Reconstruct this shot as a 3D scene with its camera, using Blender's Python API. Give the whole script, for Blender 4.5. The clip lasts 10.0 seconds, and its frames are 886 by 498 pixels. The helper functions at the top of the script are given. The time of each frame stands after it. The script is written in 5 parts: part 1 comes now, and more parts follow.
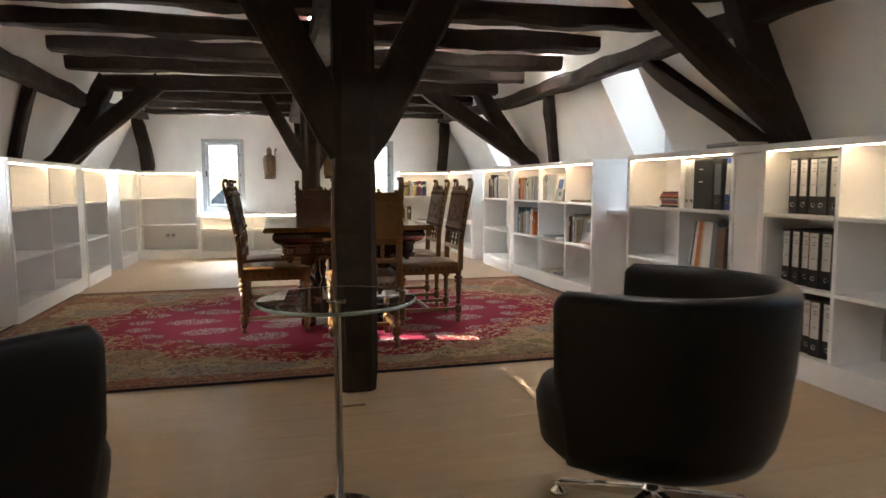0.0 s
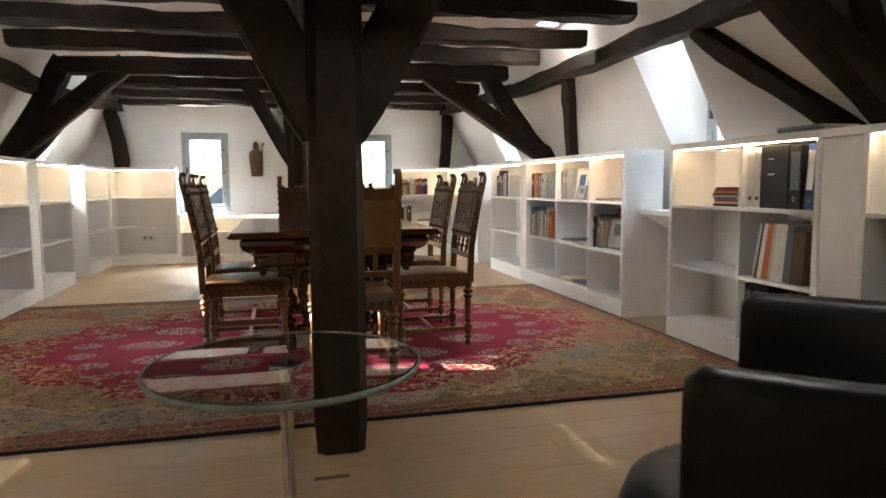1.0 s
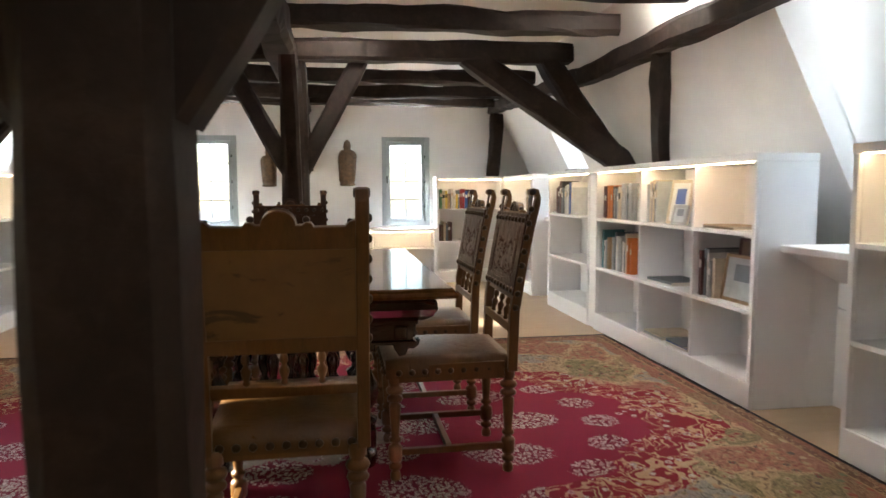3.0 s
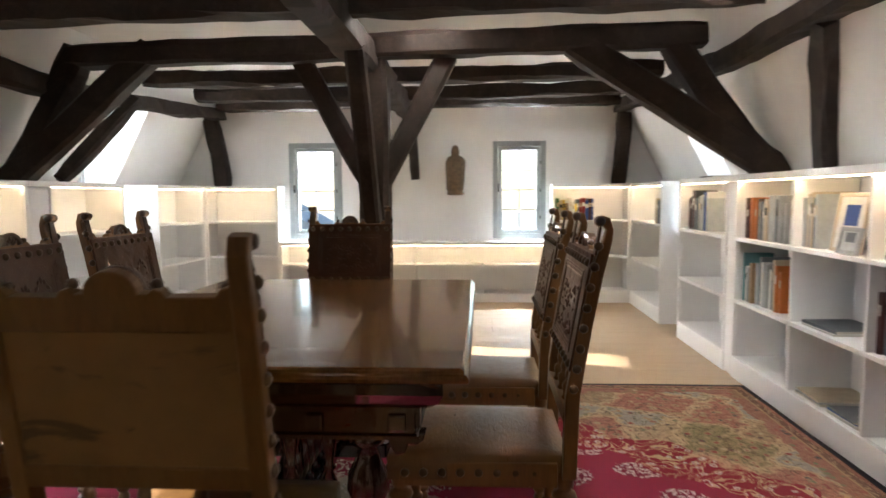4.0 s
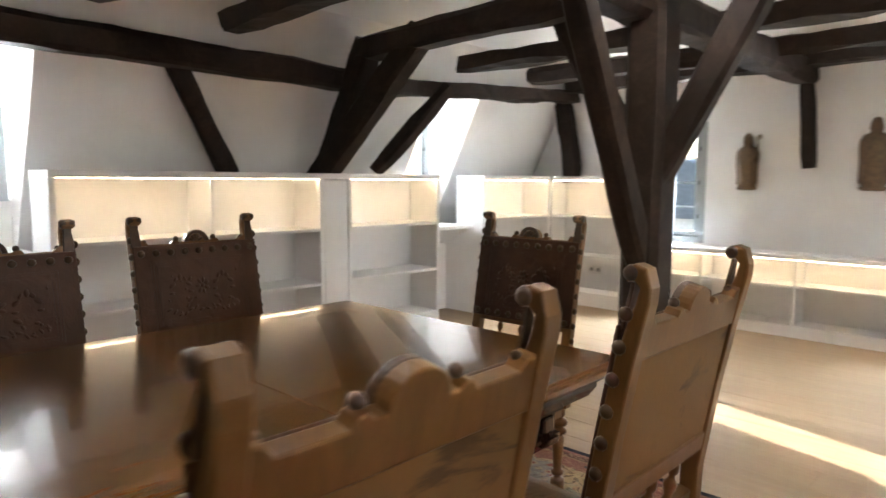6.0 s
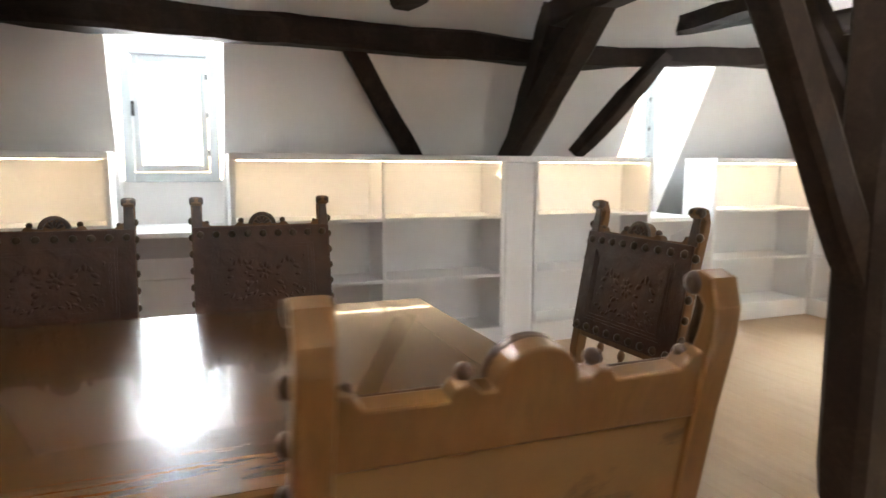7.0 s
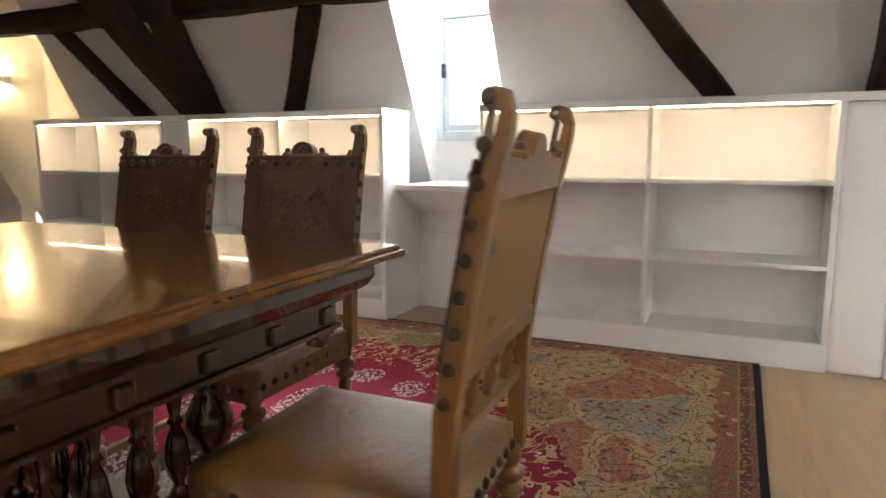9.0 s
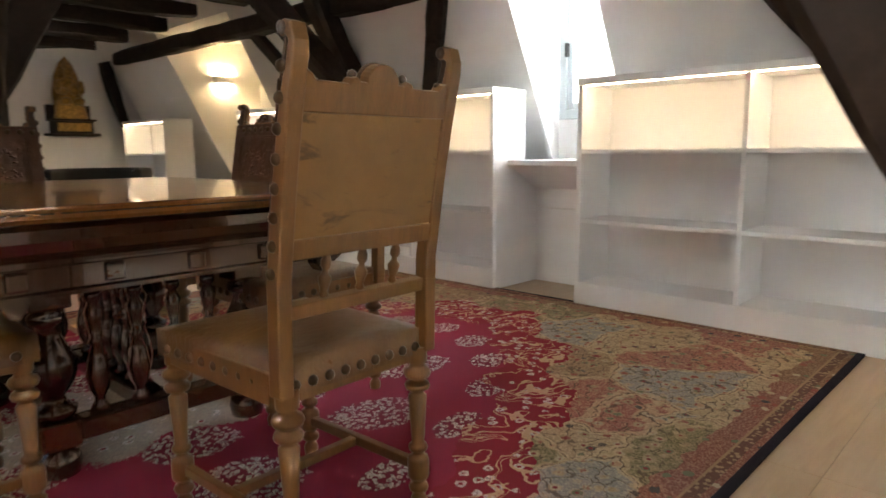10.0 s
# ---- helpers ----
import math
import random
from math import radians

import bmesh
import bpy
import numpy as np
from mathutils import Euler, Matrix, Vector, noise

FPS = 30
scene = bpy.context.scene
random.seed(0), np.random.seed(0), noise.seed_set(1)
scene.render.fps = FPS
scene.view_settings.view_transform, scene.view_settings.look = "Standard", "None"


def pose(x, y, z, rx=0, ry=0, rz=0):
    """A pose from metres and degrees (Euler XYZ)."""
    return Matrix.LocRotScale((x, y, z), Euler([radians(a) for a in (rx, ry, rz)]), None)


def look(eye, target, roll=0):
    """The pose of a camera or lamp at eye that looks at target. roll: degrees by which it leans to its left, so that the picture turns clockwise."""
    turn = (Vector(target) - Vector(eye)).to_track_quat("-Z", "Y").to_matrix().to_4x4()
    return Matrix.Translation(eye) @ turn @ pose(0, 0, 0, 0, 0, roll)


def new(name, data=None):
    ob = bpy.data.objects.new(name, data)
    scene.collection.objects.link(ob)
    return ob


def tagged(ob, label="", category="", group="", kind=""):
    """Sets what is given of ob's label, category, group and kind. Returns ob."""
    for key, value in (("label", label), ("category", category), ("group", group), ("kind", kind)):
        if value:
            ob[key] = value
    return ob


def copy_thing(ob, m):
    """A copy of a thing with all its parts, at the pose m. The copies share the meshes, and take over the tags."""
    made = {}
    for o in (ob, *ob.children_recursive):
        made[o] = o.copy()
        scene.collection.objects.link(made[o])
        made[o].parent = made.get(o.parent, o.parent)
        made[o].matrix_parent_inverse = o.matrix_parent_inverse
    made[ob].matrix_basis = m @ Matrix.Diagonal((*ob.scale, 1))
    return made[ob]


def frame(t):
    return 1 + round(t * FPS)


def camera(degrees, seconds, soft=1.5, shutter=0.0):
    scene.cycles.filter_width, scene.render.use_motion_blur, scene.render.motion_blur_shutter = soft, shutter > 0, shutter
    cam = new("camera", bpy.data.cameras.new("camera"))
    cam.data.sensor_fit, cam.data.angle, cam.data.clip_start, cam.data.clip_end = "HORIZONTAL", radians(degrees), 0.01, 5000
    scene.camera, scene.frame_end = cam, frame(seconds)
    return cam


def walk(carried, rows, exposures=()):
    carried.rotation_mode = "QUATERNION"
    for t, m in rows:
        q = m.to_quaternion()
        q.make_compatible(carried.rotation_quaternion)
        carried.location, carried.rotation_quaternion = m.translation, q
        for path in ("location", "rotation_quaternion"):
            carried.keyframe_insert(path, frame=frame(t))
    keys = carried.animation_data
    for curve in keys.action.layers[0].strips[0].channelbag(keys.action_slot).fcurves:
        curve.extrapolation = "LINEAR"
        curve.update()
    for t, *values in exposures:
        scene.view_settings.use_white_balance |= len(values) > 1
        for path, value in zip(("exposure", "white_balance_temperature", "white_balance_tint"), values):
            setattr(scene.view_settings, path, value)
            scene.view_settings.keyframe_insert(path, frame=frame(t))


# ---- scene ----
cam = camera(68.5, 10.0, shutter=0.4)
METRES, EYE, TILT, LEAN, TURN = 7.92, 1.03, 0.0, 0.0, -14.3
ROWS = [
    (0.0, 0.0, 0.0, 0.0, -0.03, -5.58, 0.26),
    (0.5, -0.0052, 0.0497, -0.0014, -0.08, -5.59, 0.3),
    (1.0, -0.0051, 0.1032, -0.0034, -0.04, -5.62, 0.38),
    (1.5, -0.0021, 0.1542, -0.0039, -0.02, -5.61, 0.37),
    (2.0, 0.0015, 0.2076, -0.0005, 0.63, -5.55, 0.36),
    (3.5, 0.0218, 0.3506, 0.0083, 10.09, -4.79, 0.21),
    (4.0, 0.0398, 0.3987, 0.0132, 17.64, -4.68, 0.35),
    (4.5, 0.0546, 0.4466, 0.0184, 26.31, -4.78, 0.28),
    (5.0, 0.0702, 0.4976, 0.0235, 36.39, -5.18, 0.18),
    (5.5, 0.084, 0.5453, 0.0227, 46.34, -5.45, -0.04),
    (7.0, 0.0682, 0.6964, 0.0194, 83.06, -7.27, -0.25),
    (7.5, 0.0477, 0.7379, 0.0176, 94.73, -7.63, -0.26),
    (8.0, 0.0234, 0.7855, 0.0148, 106.99, -7.99, -0.14),
    (8.5, -0.0033, 0.8267, 0.0066, 118.16, -8.18, -0.1),
    (9.0, -0.0359, 0.8638, -0.0043, 128.6, -8.4, 0.16),
    (9.5, -0.0577, 0.9025, -0.0141, 138.33, -8.27, 0.33),
    (10.0, -0.0774, 0.94, -0.0213, 147.64, -8.46, 0.41),
]
walk(cam, [(t, pose(0, 0, EYE, TILT, LEAN, TURN) @ pose(METRES * x, METRES * y, METRES * z, 90 + pitch, roll, yaw)) for t, x, y, z, yaw, pitch, roll in ROWS],
     exposures=[(0.0, 2.76), (2.0, 2.78), (5.0, 2.78), (8.0, 2.92), (10.0, 3.12)])

# ---------------------------------------------------------------- light
SUN_WAY = Vector((1.0, -0.245, -0.385)).normalized()      # low sun through the west dormers
world = bpy.data.worlds.new("sky")
scene.world = world
world.use_nodes = True
wn = world.node_tree
wbg = wn.nodes["Background"]
sky = wn.nodes.new("ShaderNodeTexSky")
sky.sky_type, sky.sun_disc = "NISHITA", False
sky.sun_elevation = math.asin(-SUN_WAY.z)
sky.sun_rotation = math.atan2(-SUN_WAY.x, -SUN_WAY.y)
wn.links.new(sky.outputs[0], wbg.inputs[0])
wbg.inputs[1].default_value = 0.13

sun_data = bpy.data.lights.new("sun", "SUN")
sun_data.energy, sun_data.angle, sun_data.color = 5.0, radians(0.5), (1.0, 0.95, 0.87)
sun = new("sun", sun_data)
sun.matrix_world = look((-20, 5, 8), Vector((-20, 5, 8)) + SUN_WAY)


def sky_lamp(name, eye, way, width, height, watts, colour=(0.80, 0.905, 1.0)):
    """An area lamp set outside a window, out of view, in place of daylight."""
    d = bpy.data.lights.new(name, "AREA")
    d.shape, d.size, d.size_y, d.energy, d.color = "RECTANGLE", width, height, watts, colour
    ob = new(name, d)
    ob.matrix_world = look(eye, Vector(eye) + Vector(way))
    return ob


for wx in (-0.74, 1.5):
    sky_lamp("window_daylight", (wx, 10.85, 2.25), (0, -1, -0.75), 0.7, 0.5, 95)
    # unseen lamp below the sill, added to throw light up at the ceiling
    sky_lamp("window_daylight", (wx, 10.62, 0.3), (0, -0.8, 1), 0.7, 0.3, 115, (0.90, 0.95, 1.0))
for sx, dormers in ((-1, ((5.125, 19), (8.555, 17))), (1, ((1.41, 4), (4.84, 4), (8.46, 12)))):
    for dy, watts in dormers:
        off, high = (3.6, 2.6) if sx > 0 else (4.1, 2.1)
        sky_lamp("dormer_daylight", (0.375 + sx * off, dy, high), (-sx, 0, 1.5 - high), 0.6, 0.5, watts * 1.2)
        # unseen upward lamp under each dormer window, added to brighten slopes and ceiling
        sky_lamp("dormer_daylight", (0.375 + sx * 3.45, dy, 0.85), (-sx, 0, 0.8), 0.6, 0.3, watts * 0.8 if sx < 0 else 4, (0.90, 0.95, 1.0))
# unseen level lamp beyond the east dormer, added to brighten the west shelves
sky_lamp("open_sky_daylight", (5.6, 8.46, 1.85), (-1, 0, -0.1), 1.6, 0.9, 24, (1.0, 0.97, 0.93))

# ---------------------------------------------------------------- materials
class Nodes:
    """A material with short names for its nodes."""

    def __init__(self, name):
        self.m = bpy.data.materials.new(name)
        self.m.use_nodes = True
        self.t = self.m.node_tree
        self.b = self.t.nodes["Principled BSDF"]

    def put(self, socket, value):
        if isinstance(value, bpy.types.NodeSocket):
            self.t.links.new(value, socket)
        elif value is not None:
            if socket.type == "RGBA" and len(value) == 3:
                value = (*value, 1)
            socket.default_value = value

    def add(self, kind, *values, out=0, operation="", use_clamp=False, feature=""):
        n = self.t.nodes.new(kind)
        if operation:
            n.operation = operation
        if use_clamp:
            n.use_clamp = True
        if feature:
            n.feature = feature
        for i, v in enumerate(values):
            if isinstance(v, tuple) and len(v) == 2 and isinstance(v[0], str):
                self.put(n.inputs[v[0]], v[1])
            else:
                self.put(n.inputs[i], v)
        return n.outputs[out]

    def math(self, op, a, b=None, c=None, clamp=False):
        return self.add("ShaderNodeMath", a, b, c, operation=op, use_clamp=clamp)

    def mix(self, f, a, b, how="MIX"):
        n = self.t.nodes.new("ShaderNodeMix")
        n.data_type, n.blend_type = "RGBA", how
        self.put(n.inputs[0], f), self.put(n.inputs[6], a), self.put(n.inputs[7], b)
        return n.outputs[2]

    def ramp(self, f, *stops, how="LINEAR"):
        n = self.t.nodes.new("ShaderNodeValToRGB")
        n.color_ramp.interpolation = how
        e = n.color_ramp.elements
        while len(e) < len(stops):
            e.new(0.5)
        for el, (p, c) in zip(e, stops):
            el.position, el.color = p, (*c, 1) if len(c) == 3 else c
        self.put(n.inputs[0], f)
        return n.outputs[0]

    def where(self, scale=(1, 1, 1), coord="Object"):
        c = self.t.nodes.new("ShaderNodeTexCoord").outputs[coord]
        return self.add("ShaderNodeMapping", c, ("Scale", scale))

    def noise(self, at, scale, detail=4, rough=0.55, distort=0.0):
        return self.add("ShaderNodeTexNoise", ("Vector", at), ("Scale", scale), ("Detail", detail),
                        ("Roughness", rough), ("Distortion", distort))

    def bump(self, height, strength=0.2, distance=0.01):
        self.put(self.b.inputs["Normal"], self.add("ShaderNodeBump", ("Strength", strength), ("Distance", distance), ("Height", height)))

    def done(self, colour=None, rough=None, metal=None, spec=None, coat=None):
        for k, v in (("Base Color", colour), ("Roughness", rough), ("Metallic", metal), ("Specular IOR Level", spec), ("Coat Weight", coat)):
            self.put(self.b.inputs[k], v)
        return self.m


def plain(name, colour, rough=0.5, metal=0.0, vary=0.12, scale=14.0, relief=0.05):
    """A paint, plastic or metal with slight mottling and relief."""
    n = Nodes(name)
    at = n.where()
    f = n.noise(at, scale)
    g = n.noise(at, scale * 9, 3)
    a = tuple(max(0, c * (1 - vary)) for c in colour)
    b = tuple(min(1, c * (1 + vary)) for c in colour)
    n.bump(g, relief, 0.004)
    return n.done(n.ramp(f, (0.3, a), (0.7, b)), n.math("MULTIPLY_ADD", g, 0.16, rough - 0.08), metal)


def wood(name, dark, mid, light, rough, grain=(1.0, 9.0, 9.0), coat=0.0, scale=2.2, relief=0.15, coord="Object"):
    """Sawn or turned wood; grain: stretch of the figure along each axis."""
    n = Nodes(name)
    at = n.where(grain, coord)
    info = n.add("ShaderNodeObjectInfo", out=5)
    at = n.add("ShaderNodeVectorMath", at, n.math("MULTIPLY", info, 37.0), operation="ADD")
    a = n.noise(at, scale, 5, 0.6, 1.2)
    b = n.noise(at, scale * 7, 4, 0.7, 0.3)
    c = n.noise(n.where(), 1.1, 3)
    f = n.math("ADD", n.math("MULTIPLY", a, 0.62), n.math("MULTIPLY", b, 0.38))
    col = n.ramp(f, (0.3, dark), (0.5, mid), (0.72, light))
    col = n.mix(n.math("MULTIPLY", c, 0.5), col, tuple(x * 0.62 for x in mid), "MIX")
    n.bump(b, relief, 0.003)
    return n.done(col, n.math("MULTIPLY_ADD", b, 0.08, rough - 0.04), 0.0, None, coat)


M_wall = plain("limewashed_plaster", (0.85, 0.838, 0.82), 0.85, vary=0.03, scale=3, relief=0.22)
M_white = plain("white_lacquer", (0.86, 0.86, 0.86), 0.42, vary=0.02, scale=4, relief=0.02)
M_beam = wood("old_dark_stained_oak", (0.011, 0.006, 0.0038), (0.027, 0.0152, 0.0094), (0.066, 0.040, 0.0255), 0.66, (1, 1, 1), 0.0, 5.0, 0.5)
M_beam.node_tree.nodes["Principled BSDF"].inputs["Specular IOR Level"].default_value = 0.3
M_plank = wood("pale_maple_boards", (0.36, 0.247, 0.145), (0.42, 0.30, 0.185), (0.47, 0.343, 0.218), 0.40, (1.2, 12, 1), 0.15, 1.6, 0.03)
M_oak = wood("varnished_oak", (0.098, 0.044, 0.0105), (0.152, 0.069, 0.0172), (0.205, 0.098, 0.028), 0.32, (5, 5, 0.7), 0.2, 5.0, 0.05)
M_carved = wood("darkened_carved_oak", (0.02, 0.008, 0.004), (0.05, 0.022, 0.010), (0.10, 0.048, 0.021), 0.3, (4, 4, 4), 0.4, 5.0, 0.2)
M_walnut = wood("dark_varnished_walnut", (0.036, 0.0115, 0.004), (0.050, 0.0165, 0.0055), (0.070, 0.025, 0.008), 0.17, (1.2, 5, 5), 0.8, 4.0, 0.08)
M_tabletop = wood("polished_tabletop_veneer", (0.078, 0.030, 0.007), (0.130, 0.054, 0.013), (0.175, 0.078, 0.021), 0.19, (6, 0.8, 1), 0.3, 3.0, 0.02)
M_frame = plain("grey_window_paint", (0.30, 0.32, 0.32), 0.55, vary=0.06)
M_pale_frame = plain("pale_blue_grey_window_paint", (0.48, 0.53, 0.55), 0.5, vary=0.04)
M_iron = plain("dark_iron", (0.03, 0.03, 0.03), 0.5, 0.7)
M_chrome = plain("polished_chrome", (0.78, 0.78, 0.78), 0.08, 1.0, vary=0.01, relief=0.0)
M_stud = plain("burnished_brass_nail", (0.075, 0.05, 0.03), 0.32, 0.8, vary=0.2)
M_black = plain("black_seat_leather", (0.005, 0.0045, 0.0045), 0.40, vary=0.2, scale=8, relief=0.12)
M_black.node_tree.nodes["Principled BSDF"].inputs["Specular IOR Level"].default_value = 0.3
M_socket = plain("white_plastic", (0.75, 0.75, 0.74), 0.35, vary=0.02)


def glass(name, tint, ior=1.45, rough=0.0):
    n = Nodes(name)
    n.put(n.b.inputs["Transmission Weight"], 1.0)
    n.put(n.b.inputs["IOR"], ior)
    return n.done(tint, rough)


M_pane = glass("window_glass", (0.97, 0.99, 1.0), 1.1)
M_edge = plain("polished_glass_edge", (0.42, 0.52, 0.47), 0.12, vary=0.25, scale=30, relief=0.0)
M_edge.node_tree.nodes["Principled BSDF"].inputs["Transmission Weight"].default_value = 0.45
M_glass = glass("table_glass", (0.90, 0.965, 0.94))


def glow(name, colour, strength):
    n = Nodes(name)
    n.put(n.b.inputs["Emission Color"], colour)
    n.put(n.b.inputs["Emission Strength"], strength)
    return n.done((0.8, 0.8, 0.8), 0.5)


M_led = glow("warm_led_strip", (1.0, 0.73, 0.44), 6.0)
M_sconce = glow("sconce_light", (1.0, 0.70, 0.34), 75.0)
M_downlight = glow("ceiling_lamp_light", (1.0, 0.95, 0.90), 40.0)


def leather(name, dark, light, rough, worn, emboss=False, stains=False, creased=False):
    n = Nodes(name)
    at = n.where()
    a = n.noise(at, 5, 5, 0.6)
    fine = n.noise(at, 160, 2)
    col = n.ramp(a, (0.32, dark), (0.6, light), (0.78, worn))
    h = n.math("MULTIPLY", fine, 0.25)
    gloss = n.math("MULTIPLY_ADD", a, 0.25, rough - 0.1)
    if emboss:
        v = n.add("ShaderNodeTexVoronoi", ("Vector", at), ("Scale", 26.0), feature="SMOOTH_F1")
        w = n.noise(at, 18, 4, 0.6, 1.5)
        h = n.math("ADD", h, n.math("ADD", v, w))
        col = n.mix(n.math("MULTIPLY", v, 0.5), col, tuple(c * 0.45 for c in dark))
    if stains:      # dark scuffs drawn out sideways, different on every chair
        shift = n.math("MULTIPLY", n.add("ShaderNodeObjectInfo", out=5), 23.0)
        wide = n.add("ShaderNodeVectorMath", n.where((5, 5, 14)), shift, operation="ADD")
        f = n.noise(wide, 1.0, 6, 0.62, 0.8)
        col = n.mix(n.ramp(f, (0.57, (0, 0, 0)), (0.66, (0.8, 0.8, 0.8))), col, tuple(c * 0.3 for c in dark))
    if creased:     # wrinkles pulled across the cushion, rubbed spots
        w = n.noise(n.where((1, 2.5, 1)), 16, 5, 0.65, 2.2)
        h = n.math("ADD", h, n.math("MULTIPLY", w, 1.4))
        gloss = n.math("MULTIPLY_ADD", w, 0.3, rough - 0.14)
    n.bump(h, 0.5 if emboss else (0.4 if creased else 0.25), 0.006)
    return n.done(col, gloss)


M_hide = leather("embossed_brown_leather", (0.042, 0.0165, 0.0075), (0.074, 0.030, 0.013), 0.38, (0.105, 0.046, 0.018), True)
M_hide.node_tree.nodes["Principled BSDF"].inputs["Specular IOR Level"].default_value = 0.28
M_seat = leather("worn_brown_seat_leather", (0.070, 0.029, 0.007), (0.125, 0.058, 0.014), 0.32, (0.195, 0.098, 0.029), creased=True)
M_back = leather("faded_leather_back", (0.155, 0.079, 0.0215), (0.208, 0.110, 0.033), 0.55, (0.115, 0.057, 0.017), stains=True)

# ---------------------------------------------------------------- mesh helpers
def box(bm, x0, y0, z0, x1, y1, z1, bevel=0.0):
    m = Matrix.Translation(((x0 + x1) / 2, (y0 + y1) / 2, (z0 + z1) / 2)) @ Matrix.Diagonal((abs(x1 - x0), abs(y1 - y0), abs(z1 - z0), 1))
    r = bmesh.ops.create_cube(bm, size=1, matrix=m)
    if bevel:
        es = list({e for v in r["verts"] for e in v.link_edges})
        bmesh.ops.bevel(bm, geom=es, offset=bevel, segments=2, affect="EDGES", profile=0.5)
    return bm


def boxed(*args, **kw):
    return box(bmesh.new(), *args, **kw)


def lathe(bm, profile, m=Matrix(), n=16):
    """A turned piece: profile of (radius, height), about the local z of m."""
    rings = []
    for r, z in profile:
        rings.append([bm.verts.new(m @ Vector((r * math.cos(a), r * math.sin(a), z))) for a in (2 * math.pi * i / n for i in range(n))])
    for a, b in zip(rings, rings[1:]):
        for i in range(n):
            bm.faces.new((a[i], a[(i + 1) % n], b[(i + 1) % n], b[i])).smooth = True
    bm.faces.new(rings[0][::-1]), bm.faces.new(rings[-1])
    return bm


def extrude(bm, outline, depth, m=Matrix(), bevel=0.0):
    """A plate cut to an outline in local x, z, of that depth along y."""
    a = [bm.verts.new(m @ Vector((x, -depth / 2, z))) for x, z in outline]
    b = [bm.verts.new(m @ Vector((x, depth / 2, z))) for x, z in outline]
    n = len(a)
    faces = [bm.faces.new(a), bm.faces.new(b[::-1])]
    faces += [bm.faces.new((a[i], b[i], b[(i + 1) % n], a[(i + 1) % n])) for i in range(n)]
    bmesh.ops.recalc_face_normals(bm, faces=faces)
    if bevel:
        es = [e for e in faces[0].edges] + [e for e in faces[1].edges]
        bmesh.ops.bevel(bm, geom=es, offset=bevel, segments=2, affect="EDGES", profile=0.5)
    return bm


def part(name, bm, material, parent=None, label=""):
    """Links a bmesh as one mesh object, under a thing or a part."""
    me = bpy.data.meshes.new(name)
    bm.normal_update()
    bm.to_mesh(me)
    bm.free()
    me.materials.append(material)
    ob = new(name, me)
    if parent:
        ob.parent = parent
    return tagged(ob, label)


def again(ob, m, parent=None):
    """Another object on the same mesh."""
    o = new(ob.name.split(".")[0], ob.data)
    o.parent = parent or ob.parent
    o.matrix_basis = m
    return o


def thing(name, label, category, group="", m=None, kind=""):
    e = new(name)
    e.empty_display_size = 0.1
    if m is not None:
        e.matrix_basis = m
    return tagged(e, label, category, group, kind)


def timber(name, p0, p1, width, height, seed, label, wob=0.012, sag=0.0, roll=None, group="roof timbers", bend=(0, 0, 0)):
    """A hand-hewn beam from p0 to p1 (centre line): uneven arrises, slightly wavy; bend bows its middle."""
    p0, p1 = Vector(p0), Vector(p1)
    along = (p1 - p0)
    length = along.length
    along.normalize()
    side = along.cross(Vector((0, 0, 1)))
    if side.length < 0.2:
        side = Vector((1, 0, 0)) if roll is None else Vector(roll)
    if roll is not None:
        side = Vector(roll)
    side = (side - along * side.dot(along)).normalized()
    up = side.cross(along).normalized()
    bm = bmesh.new()
    n = max(6, int(length / 0.12))
    c = 0.16 * min(width, height)
    sec = [(-1, -1, 1, 0), (-1, -1, 0, 1), (-1, 1, 0, -1), (-1, 1, 1, 0), (1, 1, -1, 0), (1, 1, 0, -1), (1, -1, 0, 1), (1, -1, -1, 0)]
    rings = []
    for i in range(n + 1):
        t = i / n
        at = p0.lerp(p1, t) + Vector(bend) * math.sin(math.pi * t) + Vector((0, 0, -sag)) * math.sin(math.pi * t)
        ring = []
        for j, (sx, sy, cx, cy) in enumerate(sec):
            q = Vector((seed * 3.7 + t * length * 1.9, j * 0.9, seed))
            d = wob * (noise.noise(q) + 0.6 * noise.noise(q * 3.1)) * 2.2
            e = wob * (noise.noise(q + Vector((9, 4, 2))) + 0.6 * noise.noise(q * 2.7)) * 2.2
            taper = 0.9 if i in (0, n) else 1.0
            ring.append(bm.verts.new(at + side * ((sx * width / 2 + cx * c) * taper + d) + up * ((sy * height / 2 + cy * c) * taper + e)))
        rings.append(ring)
    k = len(sec)
    for a, b in zip(rings, rings[1:]):
        for j in range(k):
            bm.faces.new((a[j], a[(j + 1) % k], b[(j + 1) % k], b[j]))
    bm.faces.new(rings[0]), bm.faces.new(rings[-1])
    bmesh.ops.recalc_face_normals(bm, faces=bm.faces)
    ob = part(name, bm, M_beam)
    return tagged(ob, label, "timber beam", group, "structure")


# ---------------------------------------------------------------- the room
XC = 0.375                 # middle of the nave
WEST, EAST = -1.89, 2.64   # fronts of the long shelves
NORTH, SOUTH = 10.12, -1.25
CEIL = 2.30


def slope(z):
    """How far the roof's slope stands from the middle of the room at height z."""
    return 2.65 - 0.53 * (z - 1.3)


